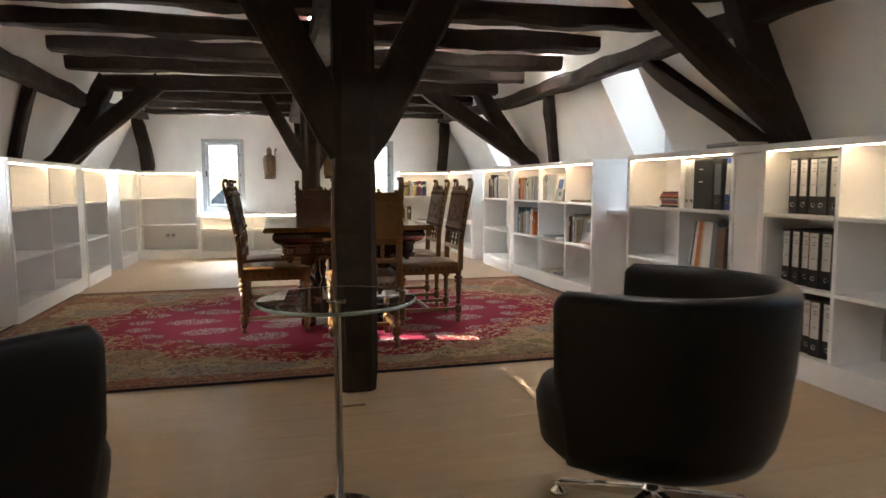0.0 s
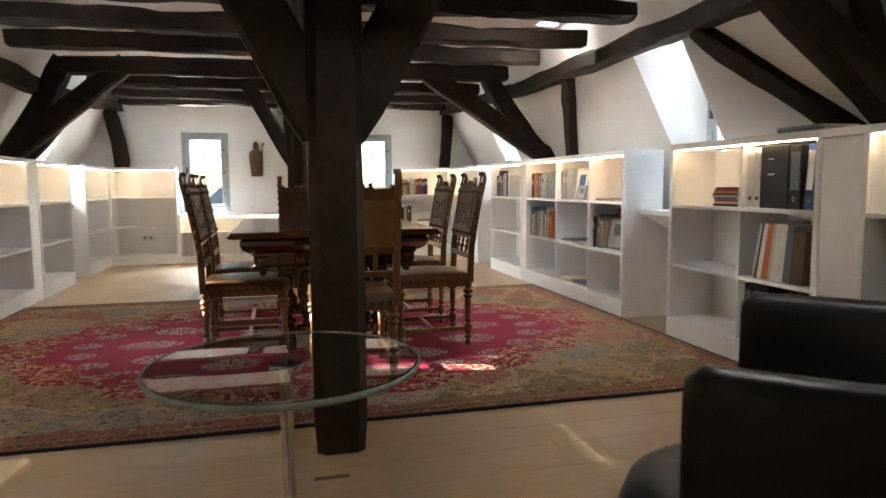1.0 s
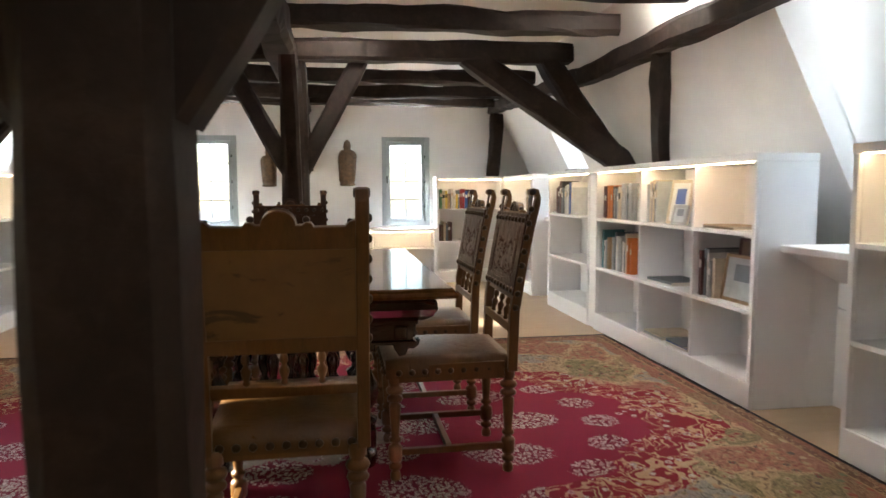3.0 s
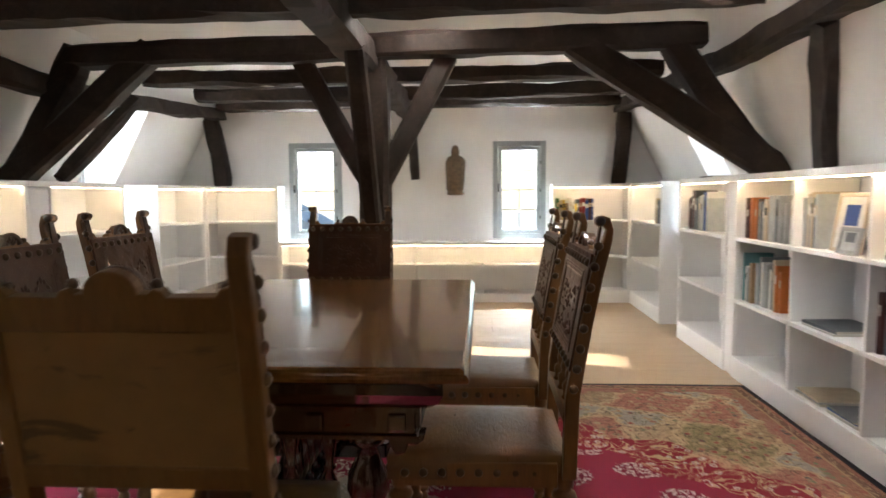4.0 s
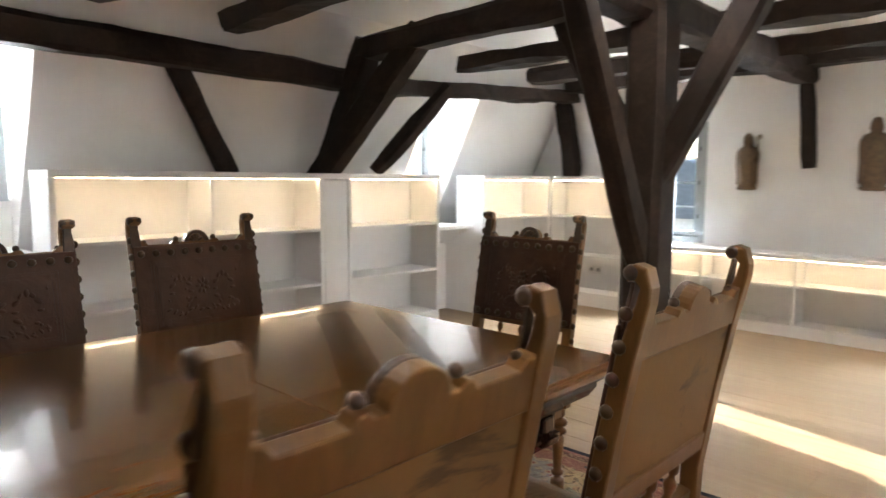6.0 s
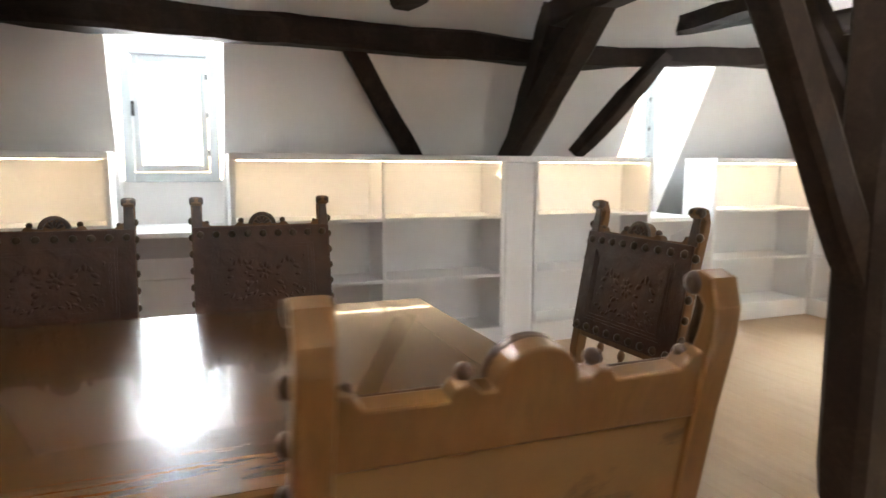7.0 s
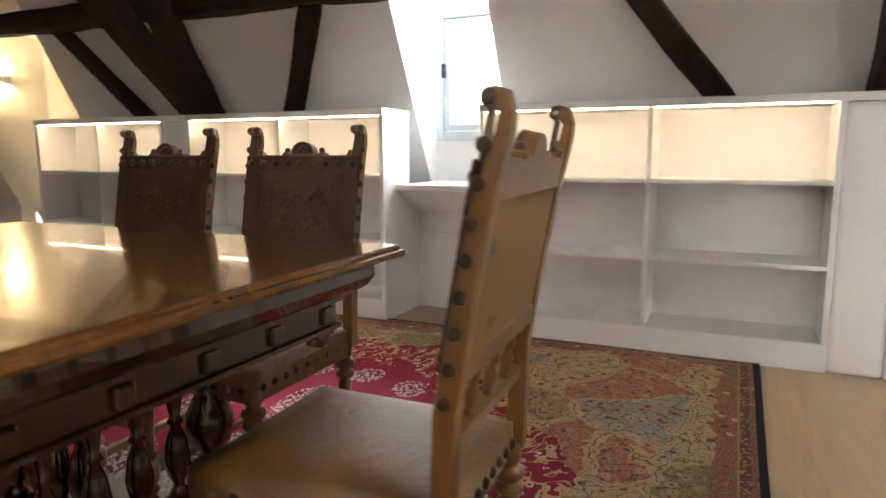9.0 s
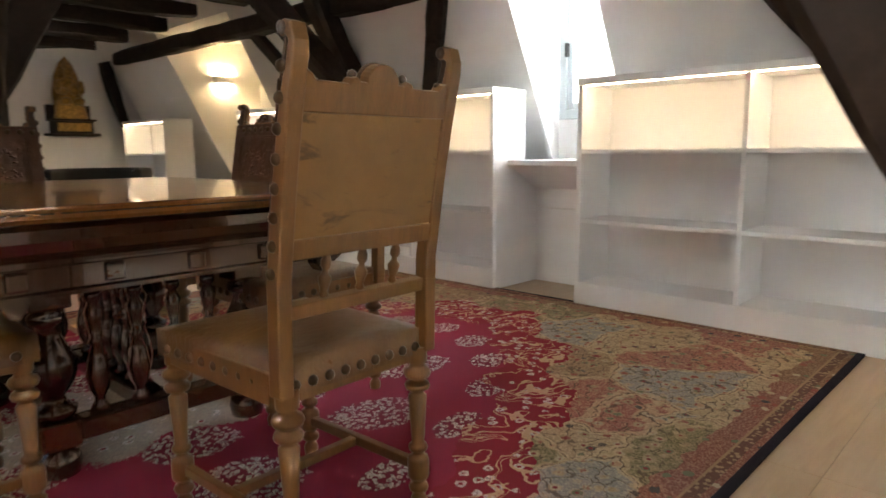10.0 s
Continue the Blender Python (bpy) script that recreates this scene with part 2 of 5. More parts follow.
def roof_side(name, sgn, dormers, alcove=None):
    """One long wall: low upright wall, the slope above, dormers cut through it, cheeks and dormer ceilings."""
    bm = bmesh.new()

    def P(off, y, z):
        return bm.verts.new((XC + sgn * off, y, z))

    def slab(y0, y1, z0, z1, th=0.14):
        lo, hi = slope(z0), slope(z1)
        v = [P(lo, y0, z0), P(lo, y1, z0), P(hi, y1, z1), P(hi, y0, z1)]
        w = [P(lo + th, y0, z0), P(lo + th, y1, z0), P(hi + th, y1, z1), P(hi + th, y0, z1)]
        for q in ((0, 1, 2, 3),):
            bm.faces.new([v[i] for i in q]), bm.faces.new([w[i] for i in q[::-1]])
        for i in range(4):
            bm.faces.new((v[i], v[(i + 1) % 4], w[(i + 1) % 4], w[i]))

    cuts = sorted(dormers + ([alcove] if alcove else []))
    y = SOUTH
    for a, b in cuts:
        slab(y, a, 0.5, 2.5)
        top = 2.12 if (a, b) == alcove else 1.99
        slab(a, b, top, 2.5)
        if (a, b) != alcove:
            slab(a, b, 0.5, 0.77)
        y = b
    slab(y, NORTH, 0.5, 2.5)
    for a, b in cuts:
        far = 3.44 if (a, b) == alcove else 3.05
        z0 = 0.0 if (a, b) == alcove else 0.77
        z1 = 2.12 if (a, b) == alcove else 1.99
        for yy, th in ((a, -0.1), (b, 0.1)):
            s = [(slope(z0) + 0.139, z0), (far, z0), (far, z1), (slope(z1) + 0.139, z1)]
            f = [P(o, yy, z) for o, z in s]
            g = [P(o, yy + th, z) for o, z in s]
            bm.faces.new(f), bm.faces.new(g[::-1])
            for i in range(4):
                bm.faces.new((f[i], f[(i + 1) % 4], g[(i + 1) % 4], g[i]))
        # west dormer ceilings run on outside, unseen, added to cut off the high sun
        ceiling_reach = far if (a, b) == alcove or sgn > 0 else (3.83 if a < 6 else 3.49)
        lo, hi = XC + sgn * (slope(z1) + 0.02), XC + sgn * ceiling_reach
        box(bm, min(lo, hi), a - 0.1, z1, max(lo, hi), b + 0.1, z1 + 0.1)
        if (a, b) == alcove:
            box(bm, XC + sgn * far, a - 0.1, 0, XC + sgn * (far + 0.12), b + 0.1, z1 + 0.1)
    lo, hi = XC + sgn * (slope(0.5)), XC + sgn * (slope(0.5) + 0.14)
    segs = [(SOUTH, NORTH)] if not alcove else [(SOUTH, alcove[0]), (alcove[1], NORTH)]
    for a, b in segs:
        box(bm, min(lo, hi), a, 0, max(lo, hi), b, 0.5)
    bmesh.ops.recalc_face_normals(bm, faces=bm.faces)
    ob = part(name, bm, M_wall)
    return tagged(ob, "white plastered roof slope with deep dormer recesses", "wall", kind="structure")


W_DORMERS = [(4.83, 5.42), (8.27, 8.84)]
E_DORMERS = [(1.12, 1.7), (4.55, 5.13), (8.2, 8.72)]
ALCOVE = (0.3, 1.8)
roof_side("wall_west", -1, W_DORMERS, ALCOVE)
roof_side("wall_east", 1, E_DORMERS)


def gable(name, y0, y1, holes, label):
    """An upright end wall with rectangular holes (x0, x1, z0, z1)."""
    bm = bmesh.new()
    xs = sorted({-3.0, 3.75, *[h[0] for h in holes], *[h[1] for h in holes]})
    for a, b in zip(xs, xs[1:]):
        hole = next((h for h in holes if h[0] <= a and b <= h[1]), None)
        for z0, z1 in ((0, 2.5),) if not hole else ((0, hole[2]), (hole[3], 2.5)):
            box(bm, a, y0, z0, b, y1, z1)
    return tagged(part(name, bm, M_wall), label, "wall", kind="structure")


N_WINDOWS = [(-1.035, -0.445), (1.215, 1.785)]
gable("wall_north", NORTH, NORTH + 0.28, [(a + 0.04, b - 0.04, 0.7, 1.69) for a, b in N_WINDOWS], "white plastered gable wall with two windows")
gable("wall_south", SOUTH - 0.2, SOUTH, [], "white plastered gable wall")

ceiling = part("ceiling", boxed(-2.2, SOUTH, CEIL, 2.95, NORTH, CEIL + 0.08), M_wall)
tagged(ceiling, "white plastered ceiling between dark beams", "ceiling", kind="structure")

floor = part("floor", boxed(-3.2, SOUTH - 0.2, -0.12, 3.75, NORTH + 0.28, -0.022), M_plank)
tagged(floor, "pale varnished maple board floor", "floor", kind="structure")

# ---------------------------------------------------------------- roof timbers
OLD = "hand-hewn dark brown oak"
BEAM_Y = [4.03, 4.76, 5.55, 6.34, 8.28, 9.12, 9.85, 2.44, 1.62, 0.8, -0.02, -0.84]
for i, by in enumerate(BEAM_Y):
    timber("ceiling_beam", (-1.72 + 0.05 * (i % 3), by + 0.02, 2.105), (2.5 - 0.05 * (i % 2), by - 0.02, 2.115), 0.15, 0.125, i + 1,
           OLD + " ceiling beam with weathered ends", 0.012, 0.012 * (i % 3))
# for each cross frame: its place, then for west and east the slanting brace (top, foot) and the leg (top, foot, width), as distances from the middle
FRAMES = [(3.26, 0.205, (1.47, 2.63), (1.56, 2.84), (2.075, 2.69, 0.17), (2.20, 2.80, 0.22)),
          (7.365, 0.135, (1.47, 2.63), (1.29, 2.82), (1.98, 2.61, 0.17), (1.91, 2.715, 0.17))]
for i, (fy, stout, bw, be, lw, le) in enumerate(FRAMES):
    by = fy - 0.08 * i
    timber("tie_beam", (-1.66, by, 2.075), (2.5, by, 2.135), 0.16, 0.155, 20 + i, OLD + " tie beam over the centre post", 0.007)
    for s, brace, leg in ((-1, bw, lw), (1, be, le)):
        timber("arch_brace", (XC + s * brace[0], by, 2.11), (XC + s * brace[1], by, 1.14), 0.15, 0.185, 24 + i * 3 + s, OLD + " slanting brace below the tie beam", 0.006)
        timber("principal_leg", (XC + s * leg[0], by + 0.004, 2.12), (XC + s * leg[1], by + 0.004, 1.1), 0.155, leg[2], 31 + i * 3 + s,
               OLD + " crooked leg along the roof slope", 0.01, bend=(-s * 0.02, 0, -0.03))
        timber("post_brace", (XC + s * 0.495, fy, 2.06), (XC + s * 0.03, fy, 1.2), 0.12, stout, 40 + i * 3 + s, OLD + " brace rising from the centre post", 0.004,
               roll=(0, 1, 0))
    timber("centre_post", (XC, fy, 0.004), (XC, fy, 2.03), 0.195, 0.195, 50 + i, OLD + " centre post standing on the floor", 0.003)
    s = 1 - 2 * i
    reach, foot = ((0.6, 1.0), (0.68, 0.80))[i]
    timber("long_brace", (XC, fy + s * reach, 1.97), (XC, fy + s * 0.05, foot), 0.11, 0.13, 54 + i, OLD + " lengthwise brace of the centre post", 0.004, roll=(1, 0, 0))
timber("long_beam", (0.36, SOUTH, 2.01), (0.31, NORTH - 0.02, 2.04), 0.19, 0.175, 60, OLD + " lengthwise beam with open cracks", 0.009)
timber("purlin", (-1.93, -0.95, 1.99), (-1.87, 7.44, 1.90), 0.15, 0.155, 61, OLD + " purlin along the roof slope", 0.008)
timber("purlin", (-1.86, 7.32, 1.875), (-1.78, NORTH - 0.02, 2.03), 0.14, 0.125, 67, OLD + " short purlin running to the gable wall", 0.01)
timber("purlin", (2.66, -0.95, 2.0), (2.64, 7.44, 1.975), 0.15, 0.135, 62, OLD + " purlin along the roof slope", 0.008)
timber("purlin", (2.63, 7.32, 1.98), (2.56, NORTH - 0.02, 2.07), 0.14, 0.13, 69, OLD + " short purlin running to the gable wall", 0.01)
timber("hanging_post", (0.325, NORTH - 0.07, 1.98), (0.378, NORTH - 0.06, 1.31), 0.1, 0.095, 63, OLD + " short post hanging against the gable wall", 0.006)
for s, a, b, bow in ((-1, -1.88, -1.745, 0.035), (1, 2.585, 2.525, 0.02)):
    timber("corner_post", (a, NORTH - 0.1, 2.0), (b, NORTH - 0.1, 1.2), 0.125, 0.15, 64 + s, OLD + " curved corner post above the shelves", 0.012, roll=(0, 1, 0), bend=(bow, 0, 0))
    timber("corner_post", (XC + s * 2.2, SOUTH + 0.12, 1.96), (XC + s * 2.4, SOUTH + 0.12, 1.2), 0.12, 0.12, 68 + s, OLD + " curved corner post above the shelves", 0.008)


def strut(sgn, ya, yb, seed, za=1.93, zb=1.18, w=0.12):
    """A slender timber lying in the roof slope between purlin and shelf."""
    timber("slope_strut", (XC + sgn * (slope(za) - 0.03), ya, za), (XC + sgn * (slope(zb) - 0.03), yb, zb), w, 0.1, seed, OLD + " strut set in the white roof slope", 0.008,
           roll=(0, 1, 0))


for i, (sg, a, b) in enumerate([(-1, 4.36, 3.89), (-1, 6.08, 6.66), (1, 6.13, 6.86), (1, 4.35, 3.43), (-1, 2.10, 2.64)]):
    strut(sg, a, b, 70 + i)

timber("slope_strut", (-1.70, 8.185, 1.93), (-2.10, 7.757, 1.265), 0.11, 0.1, 78, OLD + " strut standing before the white dormer cheek", 0.008, roll=(0, 1, 0))

# ---------------------------------------------------------------- windows
def casement(name, m, width, height, material, label, bars, rim=0.055, deep=0.07, sill=False):
    """A window in local x (width), z (height), looking along y; bars: rows of panes."""
    w = thing(name, label, "window", "windows", m, "structure")
    bm = bmesh.new()
    h = width / 2
    for a, b, c, d in ((-h, 0, -h + rim, height), (h - rim, 0, h, height), (-h + rim, 0, h - rim, rim), (-h + rim, height - rim, h - rim, height)):
        box(bm, a, -deep / 2, b, c, deep / 2, d, 0.004)
    part("window_frame", bm, material, w)
    bm = bmesh.new()
    i, s = h - rim - 0.003, 0.042
    lo, hi = rim + 0.003, height - rim - 0.003
    for a, b, c, d in ((-i, lo, -i + s, hi), (i - s, lo, i, hi), (-i + s, lo, i - s, lo + s), (-i + s, hi - s, i - s, hi)):
        box(bm, a, -0.02, b, c, 0.03, d, 0.004)
    leaf = part("sash", bm, material, w)
    rows, cols = bars
    for r in range(1, rows):
        z = lo + s + (hi - lo - 2 * s) * r / rows
        part("glazing_bar", boxed(-i + s, -0.012, z - 0.007, i - s, 0.012, z + 0.007), material, leaf)
    for c in range(1, cols):
        x = -i + s + 2 * (i - s) * c / cols
        part("glazing_bar", boxed(x - 0.007, -0.011, lo + s, x + 0.007, 0.011, hi - s), material, leaf)
    pane = part("pane", boxed(-i + s - 0.004, -0.003, lo + s - 0.004, i - s + 0.004, 0.003, hi - s + 0.004), M_pane, leaf)
    pane.visible_shadow = False
    for z in (0.22, 0.5, 0.78):
        part("hinge", lathe(bmesh.new(), [(0.004, -0.018), (0.006, -0.016), (0.006, 0.016), (0.004, 0.018)], Matrix.Translation((h - rim - 0.004, -0.036, height * z)), 8), M_iron, w)
    part("handle", boxed(-h + rim - 0.004, -0.06, height * 0.48, -h + rim + 0.014, -0.022, height * 0.48 + 0.09, 0.004), M_iron, w)
    return w


for i, (a, b) in enumerate(N_WINDOWS):
    casement("window_%d" % (i + 1), pose((a + b) / 2, NORTH + 0.03, 0.665), b - a, 1.055, M_frame, "grey painted wooden casement window in the gable wall", (4, 2))
for i, (sx, ys) in enumerate(((-2.6, W_DORMERS), (3.35, E_DORMERS))):
    for j, (a, b) in enumerate(ys):
        casement("window_%d" % (3 + 2 * i + j), pose(sx, (a + b) / 2, 1.075, 0, 0, 90 if i == 0 else -90), b - a - 0.03, 0.84, M_pale_frame,
                 "pale grey dormer casement window behind the shelf line", (1, 1), 0.062)

for i, (sgn, ys) in enumerate(((-1, W_DORMERS), (1, E_DORMERS))):
    for j, (a, b) in enumerate(ys):
        def X(o0, o1):
            lo, hi = XC + sgn * o0, XC + sgn * o1
            return min(lo, hi), max(lo, hi)
        niche = thing("dormer_niche", "white panelled recess and sill below a dormer window", "window recess", "dormer recesses", pose(0, 0, 0), "structure")
        x0, x1 = X(2.4, 2.98)
        part("window_sill", boxed(x0, a + 0.002, 0.775, x1, b - 0.002, 0.81, 0.006), M_white, niche)
        x0, x1 = X(2.98, 3.1)
        part("parapet", boxed(x0, a, 0.6, x1, b, 1.09), M_wall, niche)
        x0, x1 = X(2.725, 2.745)
        for z0, z1 in ((0.0, 0.49), (0.498, 0.62)):
            part("panel", boxed(x0, a + 0.002, z0, x1, b - 0.002, z1, 0.003), M_white, niche)
        x0, x1 = X(2.594, 2.75)
        for q in (a - 0.03, b + 0.002):
            part("reveal", boxed(x0, q, 0.0, x1, q + 0.028, 0.774), M_white, niche)
        bm = bmesh.new()
        v = [bm.verts.new((XC + sgn * o, y, z)) for y in (a + 0.003, b - 0.003) for o, z in ((2.725, 0.62), (2.43, 0.774), (2.45, 0.774), (2.745, 0.62))]
        for q in ((0, 1, 2, 3), (7, 6, 5, 4), (0, 4, 5, 1), (2, 6, 7, 3), (1, 5, 6, 2), (3, 7, 4, 0)):
            bm.faces.new([v[k] for k in q])
        bmesh.ops.recalc_face_normals(bm, faces=bm.faces)
        part("soffit", bm, M_white, niche)

# ---------------------------------------------------------------- shelves
DEEP, TOP = 0.33, 1.25
SHELVES = (0.848, 0.468, 0.108)      # undersides


def bookcase(m, width, dividers, label, ends=(True, True), led=True, lower=0):
    """Local x along the front, y into the depth, z up. lower: low bench type."""
    c = thing("bookcase", label, "bookcase", "white shelves round the room", m)
    th, b = 0.028, 0.003
    top = TOP if not lower else 0.645
    levels = SHELVES if not lower else (0.385, 0.07)
    part("back_panel", boxed(0.002, DEEP - 0.012, 0.0, width - 0.002, DEEP, top - 0.04), M_white, c)
    part("top_board", boxed(0, -0.006, top - 0.038, width, DEEP, top, b), M_white, c)
    part("plinth", boxed(0.0, 0.0, 0.0, width, 0.02, levels[-1] + 0.024, b), M_white, c)
    for a in (0.0, width - th):
        part("stile", boxed(a, 0.0, levels[-1] + 0.025, a + th, 0.0208, top - 0.039, b), M_white, c)
    for a in (0.0, width - th):
        part("side_panel", boxed(a, 0.0212, 0.0, a + th, DEEP - 0.013, top - 0.039, b), M_white, c)
    edges = [th] + [d for d in dividers] + [width - th]
    for d in dividers:
        part("divider", boxed(d - 0.011, 0.004, levels[-1] + 0.026, d + 0.011, DEEP - 0.013, top - 0.039, 0.002), M_white, c)
    part("base_board", boxed(th + 0.001, 0.0215, levels[-1] - 0.02, width - th - 0.001, DEEP - 0.013, levels[-1] + 0.024), M_white, c)
    for z in levels[:-1]:
        for a, e in zip(edges, edges[1:]):
            a2, e2 = a + (0.0115 if a != th else 0.001), e - (0.0115 if e != width - th else 0.001)
            part("shelf", boxed(a2, 0.001, z, e2, DEEP - 0.013, z + 0.021, 0.002), M_white, c)
    for a, e in zip(edges, edges[1:]):
        part("led_strip", boxed(a + 0.015, 0.008, top - 0.0425, e - 0.015, 0.020, top - 0.0385), M_led, c, "warm white LED strip")
    return c


def west(y1):      # a unit whose front faces east, its local x running south to north
    return pose(WEST, y1, 0, 0, 0, 90)


def east(y1):
    return pose(EAST, y1, 0, 0, 0, -90)


EMPTY = "white lacquered open shelf unit with warm LED light, empty"
FILLED = "white lacquered open shelf unit with warm LED light, partly filled"
bookcase(west(1.8), 1.32, (0.66,), EMPTY)
bookcase(west(3.33), 1.5, (0.75,), EMPTY)
bookcase(west(5.42), 1.69, (0.88,), EMPTY)
bookcase(west(7.33), 0.94, (), EMPTY)
bookcase(west(8.84), 1.02, (), EMPTY)
bookcase(east(3.115), 1.4, (0.515,), FILLED)
bookcase(east(4.55), 1.205, (0.66,), FILLED)
bookcase(east(7.08), 1.95, (0.74, 1.39), FILLED)
bookcase(east(8.2), 0.99, (), FILLED)
bookcase(east(9.858), 1.138, (), FILLED)
bookcase(pose(WEST + 0.002, 9.86, 0), 0.8, (), EMPTY).scale.y = 0.78
bookcase(pose(1.83, 9.86, 0), 0.808, (), FILLED).scale.y = 0.78
bookcase(pose(-1.088, 9.86, 0), 2.916, (0.73, 1.46, 2.19), "low white shelf bench with warm LED light under the windows", lower=1).scale.y = 0.78
bookcase(west(-0.85), 1.1, (), EMPTY)


def pilaster(m, width):
    p = thing("pilaster", "white boxed casing with rounded corners between two shelf units", "pilaster", "shelf pilasters", m)
    part("casing", boxed(0.001, 0.004, 0.0, width - 0.001, 0.25, TOP - 0.04, 0.018), M_white, p)
    part("cap", boxed(0.001, -0.006, TOP - 0.038, width - 0.001, DEEP, TOP, 0.003), M_white, p)


pilaster(west(3.12), 0.21)
pilaster(west(7.11), 0.22)
pilaster(east(3.345), 0.23)
pilaster(east(7.21), 0.13)

# ---------------------------------------------------------------- rug
def rug_material():
    n = Nodes("persian_rug_wool")
    at = n.where((1, 1, 1))
    sep = n.t.nodes.new("ShaderNodeSeparateXYZ")
    n.put(sep.inputs[0], at)
    x, y = sep.outputs[0], sep.outputs[1]
    HX, HY = 2.28, 1.675
    edge = n.math("MINIMUM", n.math("SUBTRACT", HX, n.math("ABSOLUTE", x)), n.math("SUBTRACT", HY, n.math("ABSOLUTE", y)))
    soft = n.noise(at, 7, 2)
    fine = n.noise(at, 55, 3, 0.75)
    grit = n.noise(at, 130, 2, 0.8)
    warp = n.add("ShaderNodeTexNoise", ("Vector", at), ("Scale", 6.0), ("Detail", 3.0), out=1)
    bent = n.add("ShaderNodeVectorMath", at, n.add("ShaderNodeVectorMath", warp, (0.22, 0.22, 0.22), operation="MULTIPLY"), operation="ADD")
    u, v = n.math("DIVIDE", n.math("SUBTRACT", x, 0.08), 1.60), n.math("DIVIDE", y, 1.10)
    ang = n.math("ARCTAN2", v, u)
    r = n.math("SQRT", n.math("ADD", n.math("MULTIPLY", u, u), n.math("MULTIPLY", v, v)))

    def wave(k, a):
        return n.math("MULTIPLY", n.math("COSINE", n.math("MULTIPLY", ang, k)), a)

    field = n.math("ADD", n.math("ADD", r, n.math("ADD", wave(16.0, 0.035), wave(4.0, -0.05))), n.math("MULTIPLY_ADD", soft, 0.14, -0.07))

    def cells(scale, rnd=1.0, out=0, where=at, feature=""):
        return n.add("ShaderNodeTexVoronoi", ("Vector", where), ("Scale", scale), ("Randomness", rnd), out=out, feature=feature)

    def band(f, lo, hi):
        return n.math("MULTIPLY", n.math("GREATER_THAN", f, lo), n.math("LESS_THAN", f, hi))

    def both(a, b):
        return n.math("MULTIPLY", a, b)

    def hue(colour):
        return n.add("ShaderNodeSeparateColor", colour)

    # flowers of three sizes
    fd, fh = cells(21.0), hue(cells(21.0, out=1))
    petal = n.math("LESS_THAN", n.math("MULTIPLY_ADD", fine, 0.55, fd), 0.60)
    heart = n.math("LESS_THAN", n.math("MULTIPLY_ADD", fine, 0.15, fd), 0.23)
    motif = n.ramp(fh, (0.0, (0.30, 0.23, 0.135)), (0.2, (0.21, 0.045, 0.045)), (0.36, (0.36, 0.285, 0.18)), (0.5, (0.055, 0.05, 0.055)),
                   (0.62, (0.13, 0.14, 0.085)), (0.76, (0.24, 0.075, 0.06)), (0.9, (0.38, 0.32, 0.22)), how="CONSTANT")
    # mosaic of cartouches
    mh = hue(cells(2.7, 1.0, 1, bent))
    me = cells(2.7, 1.0, 0, bent, "DISTANCE_TO_EDGE")
    ground = n.ramp(mh, (0.0, (0.20, 0.18, 0.085)), (0.2, (0.27, 0.29, 0.28)), (0.38, (0.46, 0.35, 0.22)), (0.54, (0.18, 0.165, 0.085)), (0.68, (0.34, 0.105, 0.085)), (0.84, (0.28, 0.185, 0.11)), how="CONSTANT")
    speck = n.ramp(grit, (0.36, (0.045, 0.03, 0.026)), (0.5, (0.17, 0.12, 0.08)), (0.66, (0.46, 0.37, 0.25)))
    ground = n.mix(0.46, ground, speck)
    twig = cells(15.0, 1.0, 0, bent, "DISTANCE_TO_EDGE")
    ground = n.mix(n.math("MULTIPLY", n.math("LESS_THAN", n.math("MULTIPLY_ADD", grit, 0.08, twig), 0.075), 0.7), ground, (0.07, 0.045, 0.035))
    mosaic = n.mix(petal, ground, n.mix(0.25, motif, speck))
    mosaic = n.mix(n.math("MULTIPLY", band(n.math("MULTIPLY_ADD", fine, 0.55, fd), 0.60, 0.70), 0.4), mosaic, (0.40, 0.31, 0.19))
    mosaic = n.mix(heart, mosaic, (0.17, 0.03, 0.035))
    mosaic = n.mix(n.math("MULTIPLY", n.math("LESS_THAN", n.math("MULTIPLY_ADD", fine, 0.05, me), 0.068), 0.6), mosaic, n.mix(grit, (0.30, 0.21, 0.12), (0.58, 0.46, 0.30)))
    mosaic = n.mix(n.math("MULTIPLY", n.math("LESS_THAN", n.math("MULTIPLY_ADD", fine, 0.05, me), 0.03), 0.8), mosaic, (0.06, 0.035, 0.03))
    # crimson field, two rings of bouquets and a medallion
    crim = n.mix(n.noise(at, 2.5, 3), (0.175, 0.012, 0.036), (0.245, 0.019, 0.052))

    def bouquets(count, radius, wide, tall, shift=0.0):
        f = n.math("ABSOLUTE", n.math("SUBTRACT", n.math("FRACT", n.math("MULTIPLY_ADD", ang, count / (2 * math.pi), 0.5 + shift)), 0.5))
        p = n.math("DIVIDE", f, wide)
        q = n.math("DIVIDE", n.math("SUBTRACT", r, radius), tall)
        d = n.math("ADD", n.math("MULTIPLY", p, p), n.math("MULTIPLY", q, q))
        return n.math("LESS_THAN", n.math("ADD", d, n.math("MULTIPLY_ADD", fine, 1.1, -0.55)), 1.0)

    posies = n.math("MAXIMUM", bouquets(12, 0.66, 0.27, 0.12), n.math("MAXIMUM", bouquets(24, 0.90, 0.30, 0.055, 0.25), bouquets(8, 0.36, 0.3, 0.10)))
    pale = n.ramp(grit, (0.34, (0.16, 0.15, 0.15)), (0.48, (0.40, 0.37, 0.34)), (0.66, (0.60, 0.55, 0.47)))
    pale = n.mix(heart, pale, (0.20, 0.025, 0.035))
